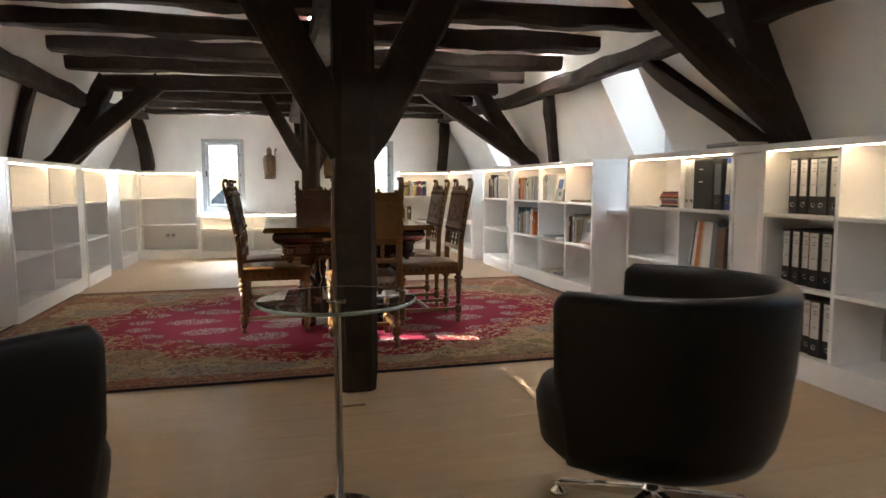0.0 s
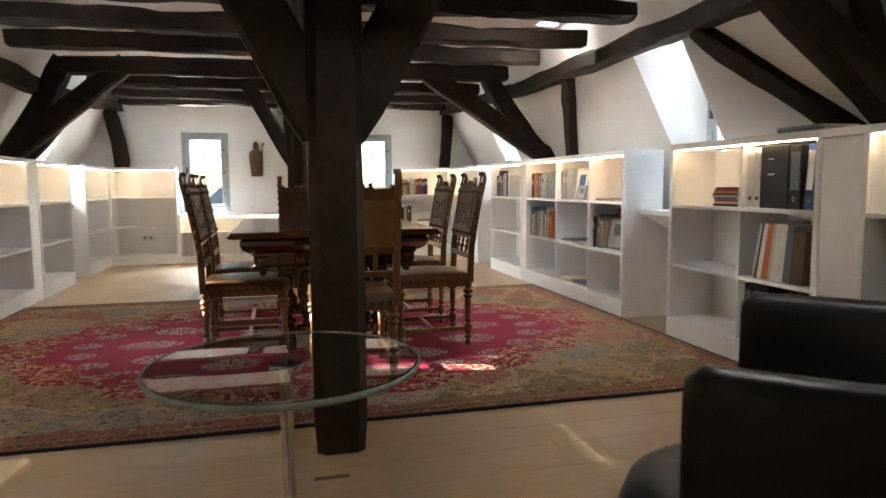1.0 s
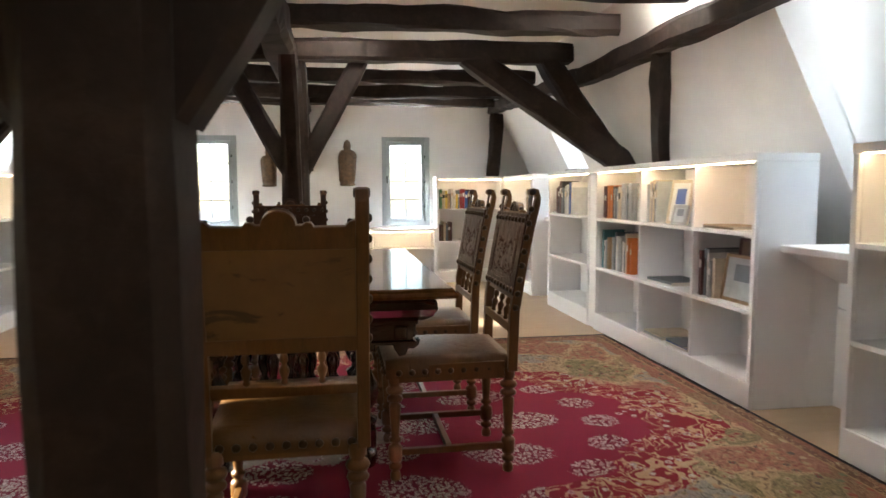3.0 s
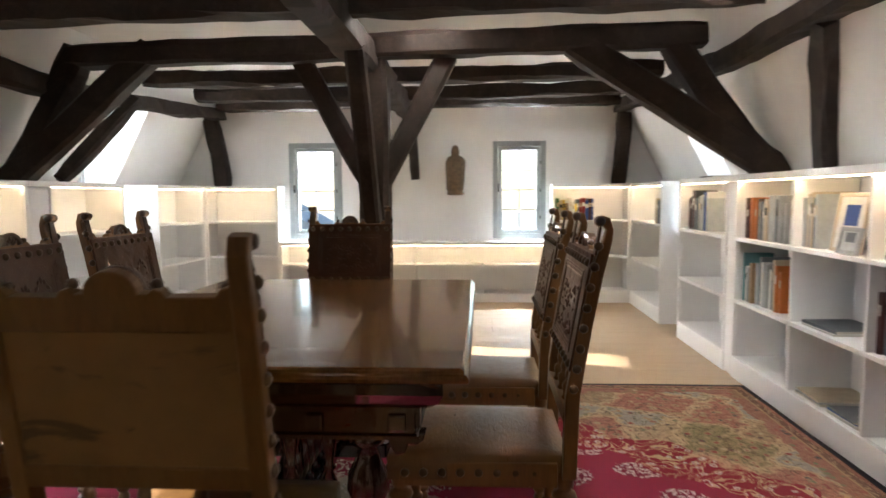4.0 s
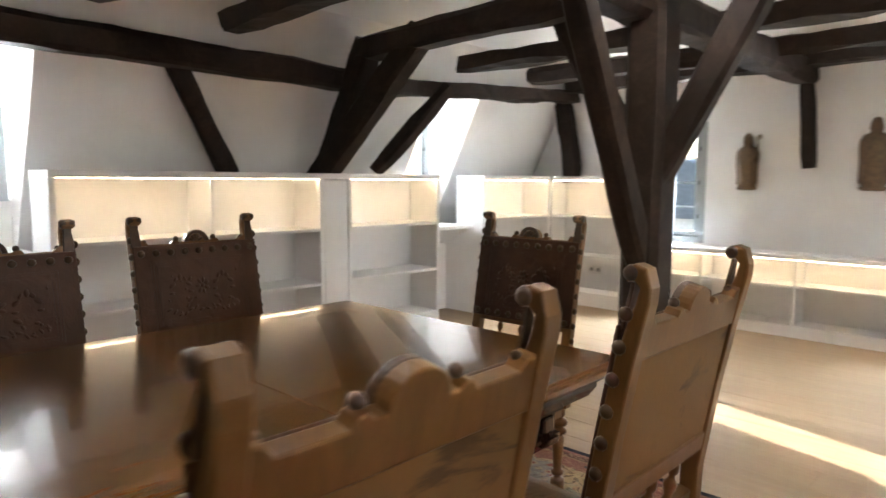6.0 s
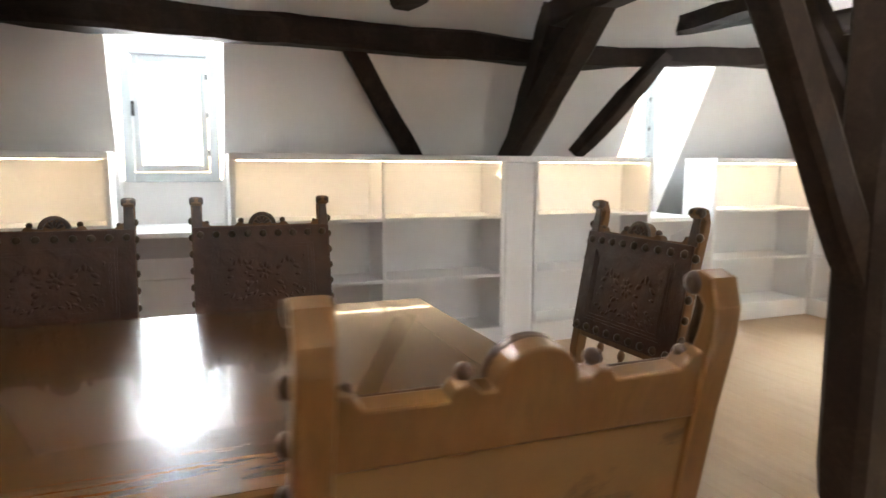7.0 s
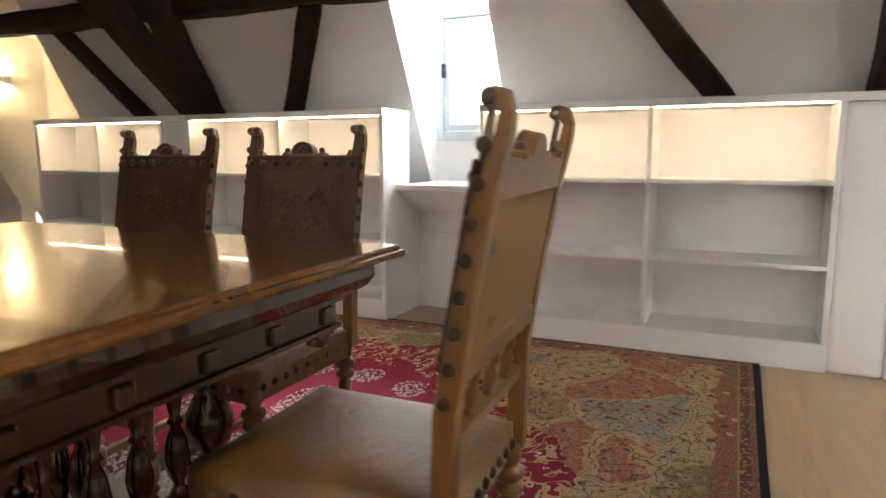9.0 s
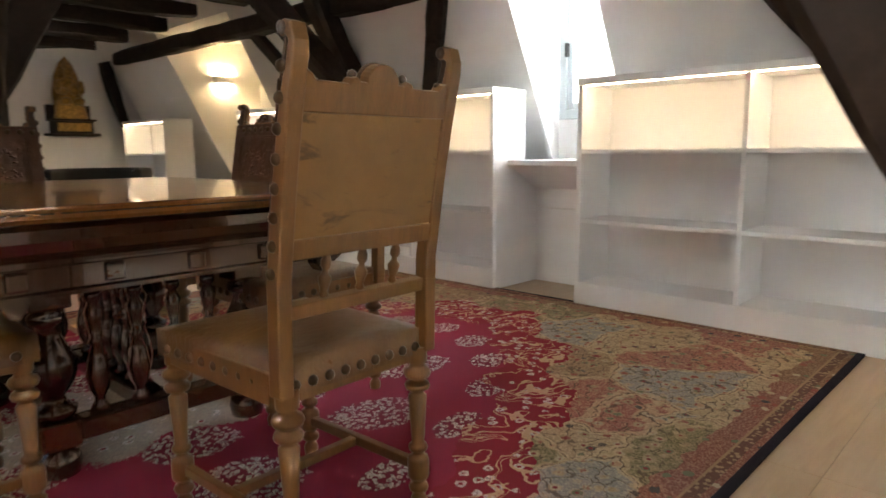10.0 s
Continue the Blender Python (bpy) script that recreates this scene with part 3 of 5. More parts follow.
    red = n.mix(n.math("MULTIPLY", posies, 0.55), crim, (0.10, 0.012, 0.026))
    red = n.mix(both(posies, n.math("LESS_THAN", n.math("MULTIPLY_ADD", fine, 0.42, cells(58.0)), 0.70)), red, pale)
    red = n.mix(both(posies, n.math("LESS_THAN", cells(58.0), 0.17)), red, (0.16, 0.05, 0.05))
    centre = n.math("LESS_THAN", n.math("ADD", n.math("ADD", r, wave(8.0, 0.05)), n.math("MULTIPLY", fine, 0.12)), 0.36)
    red = n.mix(centre, red, n.mix(petal, n.mix(0.3, (0.34, 0.31, 0.27), speck), pale))
    # scrolling rim between the field and the mosaic
    scr = n.add("ShaderNodeTexNoise", ("Vector", bent), ("Scale", 4.5), ("Detail", 1.0), ("Distortion", 1.6))
    scroll = n.math("MAXIMUM", band(scr, 0.45, 0.49), band(scr, 0.565, 0.595))
    rim = n.mix(both(petal, n.math("LESS_THAN", fh, 0.7)), (0.19, 0.012, 0.028), pale)
    rim = n.mix(n.math("MULTIPLY", scroll, 0.9), rim, n.mix(grit, (0.30, 0.20, 0.11), (0.54, 0.42, 0.27)))
    body = n.mix(n.math("GREATER_THAN", field, 0.97), red, rim)
    body = n.mix(n.math("GREATER_THAN", field, 1.17), body, mosaic)
    # borders
    rose = n.mix(0.45, n.ramp(mh, (0.0, (0.235, 0.072, 0.058)), (0.45, (0.20, 0.10, 0.06)), (0.7, (0.26, 0.085, 0.075)), how="CONSTANT"), speck)
    rose = n.mix(both(petal, n.math("GREATER_THAN", fh, 0.45)), rose, motif)
    body = n.mix(n.math("LESS_THAN", n.math("MULTIPLY_ADD", soft, 0.14, edge), 0.24), body, rose)
    guard = n.mix(n.math("GREATER_THAN", n.math("MULTIPLY_ADD", grit, 0.7, cells(52.0, 1.0)), 0.72), (0.31, 0.23, 0.14), (0.10, 0.05, 0.04))
    body = n.mix(n.math("MULTIPLY", band(edge, 0.05, 0.084), 0.85), body, guard)
    body = n.mix(n.math("MULTIPLY", band(edge, 0.084, 0.092), 0.8), body, (0.30, 0.21, 0.12))
    body = n.mix(n.math("LESS_THAN", edge, n.math("MULTIPLY_ADD", n.math("GREATER_THAN", y, 0.0), 0.010, 0.019)), body, (0.008, 0.009, 0.020))
    body = n.mix(n.math("MULTIPLY", n.noise(at, 1.3, 4), 0.14), body, (0.17, 0.12, 0.08))
    knots = n.add("ShaderNodeTexNoise", ("Vector", at), ("Scale", 420.0), ("Detail", 1.0))
    n.bump(n.math("ADD", knots, n.math("MULTIPLY", fine, 0.7)), 0.5, 0.004)
    return n.done(body, 0.95, 0.0, 0.08)


def make_rug():
    bm = bmesh.new()
    HX, HY, nx, ny = 2.28, 1.675, 76, 56
    grid = []
    for j in range(ny + 1):
        row = []
        for i in range(nx + 1):
            x, y = -HX + 2 * HX * i / nx, -HY + 2 * HY * j / ny
            rim = min(HX - abs(x), HY - abs(y))
            z = 0.010 + 0.002 * noise.noise((x * 1.7, y * 1.7, 3)) + (0.004 * max(0, noise.noise((x * 2.3, y * 2.3, 8))) if rim < 0.1 else 0)
            w = 0.008 * noise.noise((x * 1.3, y * 1.3, 5)) if rim < 0.01 else 0
            row.append(bm.verts.new((x + w * (abs(x) > HX - 0.01), y + w * (abs(y) > HY - 0.01), z)))
        grid.append(row)
    for a, b in zip(grid, grid[1:]):
        for i in range(nx):
            bm.faces.new((a[i], a[i + 1], b[i + 1], b[i])).smooth = True
    edges = [e for e in bm.edges if e.is_boundary]
    r = bmesh.ops.extrude_edge_only(bm, edges=edges)
    for v in r["geom"]:
        if isinstance(v, bmesh.types.BMVert):
            v.co.z = 0.0005
    ob = part("rug", bm, rug_material())
    ob.location = (0.35, 5.165, 0)
    return tagged(ob, "large crimson Persian rug with beige floral border on the board floor", "rug")


make_rug()

# ---------------------------------------------------------------- dining chairs
def turned(r, marks):
    """A turned profile: marks of (height, radius factor)."""
    return [(r * f, z) for z, f in marks]


LEG = [(0.0, 0.55), (0.004, 0.72), (0.022, 0.86), (0.036, 0.72), (0.040, 0.52), (0.046, 0.50), (0.050, 0.92), (0.058, 1.02), (0.066, 0.92), (0.069, 0.62), (0.078, 0.60), (0.081, 0.98), (0.090, 1.10),
       (0.128, 1.10), (0.137, 0.98), (0.140, 0.58), (0.150, 0.55), (0.153, 0.90), (0.160, 0.98), (0.167, 0.90), (0.170, 0.62), (0.200, 0.70), (0.290, 0.92), (0.294, 0.70), (0.302, 0.66), (0.306, 1.15),
       (0.314, 1.28), (0.322, 1.15), (0.326, 0.82), (0.332, 0.80), (0.336, 1.22), (0.346, 1.40), (0.356, 1.22), (0.360, 0.80), (0.368, 0.76), (0.372, 1.0), (0.41, 1.0)]


def dining_chair(m):
    """Origin between the rear feet; it faces local +y."""
    c = thing("dining_chair", "carved oak dining chair with embossed leather back and nailed leather seat", "chair", "dining chairs round the table", m)
    W = 0.205                       # half width at the posts
    seat_z, SEAT = 0.455, 0.47
    # seat: leather cushion pulled over the rails
    bm = bmesh.new()
    n = 10
    rows = []
    for j in range(n + 1):
        row = []
        for i in range(n + 1):
            u, v = i / n * 2 - 1, j / n
            half = W - 0.008 + 0.018 * v
            dome = 0.022 * (1 - u * u) ** 0.6 * (1 - (2 * v - 1) ** 2) ** 0.6
            row.append(bm.verts.new((u * half, 0.012 + SEAT * v, seat_z + dome)))
        rows.append(row)
    for a, b in zip(rows, rows[1:]):
        for i in range(n):
            bm.faces.new((a[i], a[i + 1], b[i + 1], b[i])).smooth = True
    r = bmesh.ops.extrude_edge_only(bm, edges=[e for e in bm.edges if e.is_boundary])
    low = [v for v in r["geom"] if isinstance(v, bmesh.types.BMVert)]
    for v in low:
        v.co.z = seat_z - 0.062
    seat = part("seat", bm, M_seat, c, "worn brown leather seat")
    # nailed apron rails below the cover
    part("seat_rail", boxed(-W + 0.02, SEAT - 0.017, 0.375, W - 0.02, SEAT + 0.003, 0.44, 0.003), M_oak, c)
    part("seat_rail", boxed(-W + 0.02, 0.018, 0.375, W - 0.02, 0.038, 0.44, 0.003), M_oak, c)
    for s in (-1, 1):
        part("seat_rail", boxed(s * (W - 0.006) - 0.01, 0.04, 0.375, s * (W - 0.006) + 0.01, SEAT - 0.02, 0.44, 0.003), M_oak, c)
    # turned legs
    leg = part("leg", lathe(bmesh.new(), turned(0.024, LEG), n=14), M_oak, c)
    leg.location = (-W + 0.015, SEAT - 0.02, 0)
    again(leg, pose(W - 0.015, SEAT - 0.02, 0))
    again(leg, pose(-W + 0.022, 0.02, 0))
    again(leg, pose(W - 0.022, 0.02, 0))
    # stretchers
    for s in (-1, 1):
        part("stretcher", boxed(s * (W - 0.018) - 0.011, 0.03, 0.098, s * (W - 0.018) + 0.011, SEAT - 0.03, 0.122, 0.003), M_oak, c)
    part("stretcher", boxed(-W + 0.03, 0.235, 0.099, W - 0.03, 0.258, 0.121, 0.003), M_oak, c)
    # back posts: raked, ending in a scroll
    spine = [(0.40, 0.011, 0.018), (0.62, 0.004, 0.018), (0.80, -0.026, 0.017), (0.93, -0.053, 0.016), (0.985, -0.068, 0.014), (1.02, -0.079, 0.011), (1.045, -0.083, 0.009)]
    side = [(c + h, z) for z, c, h in spine] + [(-0.066, 1.054), (-0.055, 1.052), (-0.047, 1.060), (-0.051, 1.074), (-0.066, 1.080), (-0.084, 1.074)] + [(c - h, z) for z, c, h in spine[::-1]]
    for s in (-1, 1):
        bm = extrude(bmesh.new(), side, 0.034, Matrix.Translation((s * (W - 0.005), 0, 0)) @ pose(0, 0, 0, 0, 0, 90), 0.004)
        post = part("back_post", bm, M_oak, c)
        roll = lathe(bmesh.new(), [(0.005, -0.021), (0.011, -0.02), (0.013, -0.012), (0.010, 0), (0.013, 0.012), (0.011, 0.02), (0.005, 0.021)],
                     Matrix.Translation((s * (W - 0.005), -0.060, 1.066)) @ pose(0, 0, 0, 0, 90, 0), 12)
        part("scroll", roll, M_carved, post, "darkened carved scroll")
    # raked back frame
    rake = Matrix.Translation((0, 0.002, 0.62)) @ pose(0, 0, 0, 10.2, 0, 0)

    def rail(name, z0, z1, d=0.026):
        return part(name, extrude(bmesh.new(), [(-W + 0.011, z0), (W - 0.011, z0), (W - 0.011, z1), (-W + 0.011, z1)], d, rake, 0.003), M_oak, c)

    rail("lower_rail", -0.075, -0.045)
    rail("middle_rail", 0.045, 0.085)
    arch = [(0.042 * math.cos(a), 0.376 + 0.036 * math.sin(a)) for a in (math.pi * k / 12 for k in range(13))]
    crest = [(-W + 0.011, 0.315), (W - 0.011, 0.315), (W - 0.011, 0.378), (W - 0.022, 0.388), (W - 0.036, 0.384), (W - 0.046, 0.372), (0.085, 0.371), (0.078, 0.381),
             (0.066, 0.384), (0.056, 0.376)] + arch + [(-0.056, 0.376), (-0.066, 0.384), (-0.078, 0.381), (-0.085, 0.371), (-W + 0.046, 0.372), (-W + 0.036, 0.384), (-W + 0.022, 0.388), (-W + 0.011, 0.378)]
    top = part("crest_rail", extrude(bmesh.new(), crest, 0.026, rake, 0.003), M_oak, c)
    # carved arch, its fan and a bead on either side
    hoop = [(0.043 * math.cos(a), 0.374 + 0.039 * math.sin(a)) for a in (math.pi * k / 14 for k in range(15))] + [(0.029 * math.cos(a), 0.374 + 0.027 * math.sin(a)) for a in (math.pi * k / 14 for k in range(14, -1, -1))]
    part("carved_arch", extrude(bmesh.new(), hoop, 0.014, rake @ Matrix.Translation((0, 0.0165, 0)), 0.003), M_carved, top)
    fan = bmesh.new()
    for k in range(5):
        lathe(fan, [(0.0015, 0.006), (0.0045, 0.016), (0.0055, 0.022), (0.003, 0.028)], rake @ Matrix.Translation((0, 0.0135, 0.372)) @ pose(0, 0, 0, 0, -60 + 30 * k, 0), 8)
    part("carved_fan", fan, M_carved, top)
    for s in (-1, 1):
        for bx, bz, br in ((0.066, 0.387, 0.0095), (W - 0.034, 0.382, 0.0075)):
            knob = lathe(bmesh.new(), [(br * 0.2, -br), (br * 0.75, -br * 0.7), (br, 0.0), (br * 0.75, br * 0.7), (br * 0.2, br)], rake @ Matrix.Translation((s * bx, 0.006, bz)) @ pose(0, 0, 0, 90), 12)
            part("carved_bead", knob, M_carved, top)
        part("post_facing", extrude(bmesh.new(), [(-0.0165, 0.364), (0.0165, 0.364), (0.0145, 0.40), (0.0115, 0.425), (0.0125, 0.437), (-0.0125, 0.437), (-0.0115, 0.425), (-0.0145, 0.40)], 0.006,
                                    rake @ Matrix.Translation((s * (W - 0.005), 0.0145, 0)), 0.002), M_carved, top)
    # leather back: embossed front pulled over the posts, plain faded rear
    front = boxed(-W - 0.0105, 0.018, 0.062, W + 0.0105, 0.0255, 0.367, 0.003)
    bmesh.ops.transform(front, matrix=rake, verts=front.verts)
    panel = part("back_panel", front, M_hide, c, "embossed dark brown leather back")
    bm = bmesh.new()
    for k, (inx, z0, z1) in enumerate(((0.040, 0.100, 0.318), (0.048, 0.108, 0.310), (0.058, 0.118, 0.300))):
        a, b = -W + inx, W - inx
        for q in ((a, z0, b, z0 + 0.004), (a, z1 - 0.004, b, z1), (a, z0, a + 0.004, z1), (b - 0.004, z0, b, z1)):
            box(bm, q[0], 0.0245, q[1], q[2], 0.0282, q[3])
    bmesh.ops.transform(bm, matrix=rake, verts=bm.verts)
    part("tooled_border", bm, M_hide, panel)
    # scrolling leaves and buds pressed into the leather
    bm = bmesh.new()
    rng = random.Random(5)

    def boss(x, z, r, long, turn):
        lathe(bm, [(r, -0.001), (r * 0.9, 0.0015), (r * 0.55, 0.0036), (r * 0.1, 0.0046)],
              rake @ Matrix.Translation((x, 0.0252, z)) @ pose(0, 0, 0, -90) @ pose(0, 0, 0, 0, 0, turn) @ Matrix.Diagonal((long, 1, 1, 1)), 8)

    for s in (-1, 1):
        for k in range(9):
            a = k * 0.52
            boss(s * (0.075 + 0.032 * math.cos(a)), 0.205 + 0.052 * math.sin(a), 0.0055 + 0.002 * (k % 2), 1.9, math.degrees(a) * s)
        for k in range(7):
            boss(s * (0.012 + 0.018 * k), 0.142 + 0.01 * math.sin(k * 1.3), 0.005, 2.2, s * (20 + 30 * (k % 2)))
        for k in range(8):
            boss(s * rng.uniform(0.02, 0.13), rng.uniform(0.14, 0.285), rng.uniform(0.003, 0.006), rng.uniform(1, 1.8), rng.uniform(0, 180))
    for k in range(7):
        a = k * math.pi * 2 / 7
        boss(0.016 * math.cos(a), 0.222 + 0.02 * math.sin(a), 0.0068, 1.7, -math.degrees(a))
    boss(0, 0.222, 0.009, 1, 0)
    plate = boxed(-0.141, 0.0248, 0.124, 0.141, 0.0262, 0.294)
    bmesh.ops.transform(plate, matrix=rake, verts=plate.verts)
    spare = bpy.data.meshes.new("relief_ground")
    plate.to_mesh(spare)
    bm.from_mesh(spare)
    bpy.data.meshes.remove(spare)
    part("tooled_relief", bm, M_hide, panel, "pressed leaf and bud relief")
    rear = boxed(-W + 0.013, -0.008, 0.082, W - 0.013, 0.004, 0.318, 0.002)
    bmesh.ops.transform(rear, matrix=rake, verts=rear.verts)
    part("back_lining", rear, M_back, c, "faded tan leather lining with scuffs")
    # spindles
    spin = [(0.006, 0.0), (0.011, 0.006), (0.007, 0.014), (0.012, 0.03), (0.014, 0.042), (0.007, 0.052), (0.006, 0.058), (0.011, 0.066), (0.0105, 0.078), (0.006, 0.09)]
    sp = part("spindle", lathe(bmesh.new(), spin, n=10), M_oak, c)
    sp.matrix_basis = rake @ Matrix.Translation((0, 0, -0.045))
    for x in (-0.095, 0.095):
        again(sp, rake @ Matrix.Translation((x, 0, -0.045)))
    # domed nails
    nail = part("nail", lathe(bmesh.new(), [(0.012, -0.001), (0.012, 0.002), (0.010, 0.006), (0.005, 0.009), (0.001, 0.0095)], n=9), M_stud, panel)
    nail.matrix_basis = rake @ Matrix.Translation((0, 0.0255, 0.342)) @ pose(0, 0, 0, -90)
    for k in range(9):
        if k != 4:
            again(nail, rake @ Matrix.Translation(((k - 4) * 0.048, 0.0255, 0.342)) @ pose(0, 0, 0, -90), panel)
        again(nail, rake @ Matrix.Translation(((k - 4) * 0.048, 0.0255, 0.079)) @ pose(0, 0, 0, -90), panel)
    for s in (-1, 1):
        for k in range(8):
            z = 0.64 + 0.052 * k
            yy = 0.006 - 0.15 * max(0, z - 0.62) - (0.03 * max(0, z - 0.9))
            again(nail, Matrix.Translation((s * (W + 0.0115), yy, z)) @ pose(0, 0, 0, 0, 90 * s, 0), panel)
    for k in range(9):
        again(nail, pose((k - 4) * 0.045, SEAT + 0.012, seat_z - 0.042, -90), seat)
        again(nail, pose((k - 4) * 0.042, 0.012, seat_z - 0.042, 90), seat)
        for s in (-1, 1):
            v = (0.04 + 0.048 * k) / SEAT
            again(nail, Matrix.Translation((s * (W - 0.008 + 0.018 * v), 0.012 + SEAT * v, seat_z - 0.042)) @ pose(0, 0, 0, 0, 90 * s, 0), seat)
    return c


first = dining_chair(pose(0.534, 3.985, 0.003, 0, 0, 0))
for cx, cy, turn in ((0.397, 6.332, 182.3), (1.322, 4.83, 90), (1.318, 5.495, 90), (-0.262, 4.836, -90), (-0.262, 5.43, -90)):
    copy_thing(first, pose(cx, cy, 0.003, 0, 0, turn))

# ---------------------------------------------------------------- dining table
def dining_table():
    x0, x1, y0, y1, z = -0.095, 1.06, 4.36, 5.91, 0.757
    cx, cy = (x0 + x1) / 2, (y0 + y1) / 2
    t = thing("dining_table", "large polished walnut table with moulded edge on turned baluster legs", "table", "", pose(cx, cy, 0.011))
    hx, hy = (x1 - x0) / 2, (y1 - y0) / 2
    z -= 0.011
    bm = bmesh.new()
    steps = [(0.016, -0.034), (0.004, -0.030), (0.0, -0.022), (0.004, -0.014), (0.012, -0.011), (0.012, -0.004), (0.018, 0.0)]
    rings = [[bm.verts.new((sx * (hx - i), sy * (hy - i), z + d)) for sx, sy in ((-1, -1), (1, -1), (1, 1), (-1, 1))] for i, d in steps]
    for a, b in zip(rings, rings[1:]):
        for k in range(4):
            bm.faces.new((a[k], a[(k + 1) % 4], b[(k + 1) % 4], b[k]))
    bm.faces.new(rings[0][::-1]), bm.faces.new(rings[-1])
    top = part("tabletop", bm, M_tabletop, t)
    # veneered frame and middle leaves, a hair proud of the core
    e, w = 0.020, 0.13
    for q in ((-hx + e, -hy + e, hx - e, -hy + w), (-hx + e, hy - w, hx - e, hy - e)):
        part("veneer_panel", boxed(q[0], q[1], z - 0.002, q[2], q[3], z + 0.0012), M_tabletop, top)
    for q in ((-hx + e, -hy + w + 0.0015, -hx + w, hy - w - 0.0015), (hx - w, -hy + w + 0.0015, hx - e, hy - w - 0.0015)):
        part("veneer_panel", boxed(q[0], q[1], z - 0.002, q[2], q[3], z + 0.0012), M_tabletop, top)
    for q in ((-hx + w + 0.0015, -hy + w + 0.0015, hx - w - 0.0015, -0.001), (-hx + w + 0.0015, 0.001, hx - w - 0.0015, hy - w - 0.0015)):
        part("veneer_panel", boxed(q[0], q[1], z - 0.002, q[2], q[3], z + 0.0012), M_tabletop, top)
    # swelling frieze
    bm = bmesh.new()
    prof = [(0.075, -0.035), (0.062, -0.05), (0.06, -0.075), (0.075, -0.10), (0.105, -0.118), (0.12, -0.122), (0.12, -0.135), (0.135, -0.14), (0.135, -0.19), (0.125, -0.195), (0.125, -0.205), (0.15, -0.21)]
    rings = [[bm.verts.new((sx * (hx - i), sy * (hy - i), z + d)) for sx, sy in ((-1, -1), (1, -1), (1, 1), (-1, 1))] for i, d in prof]
    for a, b in zip(rings, rings[1:]):
        for k in range(4):
            bm.faces.new((a[k], b[k], b[(k + 1) % 4], a[(k + 1) % 4]))
    bm.faces.new(rings[0]), bm.faces.new(rings[-1][::-1])
    bmesh.ops.recalc_face_normals(bm, faces=bm.faces)
    frieze = part("frieze", bm, M_walnut, t)
    for k in range(-2, 3):
        for s in (-1, 1):
            part("carved_block", boxed(k * 0.2 - 0.022, s * (hy - 0.135) - 0.012, z - 0.186, k * 0.2 + 0.022, s * (hy - 0.135) + 0.012, z - 0.142, 0.006), M_walnut, frieze)
    for k in range(-3, 4):
        for s in (-1, 1):
            part("carved_block", boxed(s * (hx - 0.135) - 0.012, k * 0.2 - 0.022, z - 0.186, s * (hx - 0.135) + 0.012, k * 0.2 + 0.022, z - 0.142, 0.006), M_walnut, frieze)
    # scrolled brackets at the corners
    br = [(0.0, 0.0), (0.0, -0.03), (0.02, -0.055), (0.045, -0.05), (0.055, -0.028), (0.075, -0.03), (0.095, -0.018), (0.10, 0.0)]
    for sx in (-1, 1):
        for sy in (-1, 1):
            part("bracket", extrude(bmesh.new(), [(sx * (hx - 0.20) + sx * a * 0.9, z - 0.195 + b) for a, b in br], 0.05, Matrix.Translation((0, sy * (hy - 0.17), 0)), 0.004), M_walnut, t)
    # legs
    prof = [(0.035, 0.0), (0.05, 0.008), (0.056, 0.04), (0.05, 0.07), (0.036, 0.078), (0.036, 0.165), (0.052, 0.172), (0.055, 0.19), (0.03, 0.205), (0.028, 0.225), (0.05, 0.25), (0.062, 0.29),
            (0.058, 0.33), (0.034, 0.38), (0.026, 0.41), (0.044, 0.42), (0.046, 0.44), (0.03, 0.455), (0.045, 0.465), (0.045, 0.55)]
    leg = part("leg", lathe(bmesh.new(), prof, n=18), M_walnut, t)
    spots = [(sx * (hx - 0.30), sy * (hy - 0.42)) for sx in (-1, 1) for sy in (-1, 1)]
    leg.location = (*spots[0], 0)
    for q in spots[1:]:
        again(leg, pose(*q, 0))
    for q in spots:
        part("leg_block", boxed(q[0] - 0.05, q[1] - 0.05, 0.46, q[0] + 0.05, q[1] + 0.05, 0.548, 0.006), M_walnut, t)
        part("leg_block", boxed(q[0] - 0.048, q[1] - 0.048, 0.085, q[0] + 0.048, q[1] + 0.048, 0.16, 0.006), M_walnut, t)
    ax, ay = hx - 0.30, hy - 0.42
    for sy in (-1, 1):
        part("base_rail", boxed(-ax + 0.05, sy * ay - 0.035, 0.09, ax - 0.05, sy * ay + 0.035, 0.15, 0.008), M_walnut, t)
    part("base_rail", boxed(-0.04, -ay + 0.036, 0.092, 0.04, ay - 0.036, 0.148, 0.008), M_walnut, t)
    part("upper_rail", boxed(-0.035, -ay, 0.49, 0.035, ay, 0.545, 0.006), M_walnut, t)
    bal = [(0.02, 0.148), (0.026, 0.16), (0.014, 0.178), (0.014, 0.19), (0.027, 0.215), (0.032, 0.25), (0.024, 0.30), (0.012, 0.335), (0.02, 0.345), (0.012, 0.357), (0.019, 0.40), (0.024, 0.43), (0.013, 0.455), (0.022, 0.465), (0.022, 0.492)]
    b0 = part("baluster", lathe(bmesh.new(), bal, n=14), M_walnut, t)
    b0.location = (0, -0.24, 0)
    for k in range(1, 7):
        again(b0, pose(0, -0.24 + 0.08 * k, 0))
    for sy in (-1, 1):
        part("upper_rail", boxed(-ax + 0.05, sy * ay - 0.03, 0.49, ax - 0.05, sy * ay + 0.03, 0.545, 0.006), M_walnut, t)
        for k in (-1.5, -0.5, 0.5, 1.5):
            again(b0, pose(k * 0.11, sy * ay, 0))
    return t


dining_table()

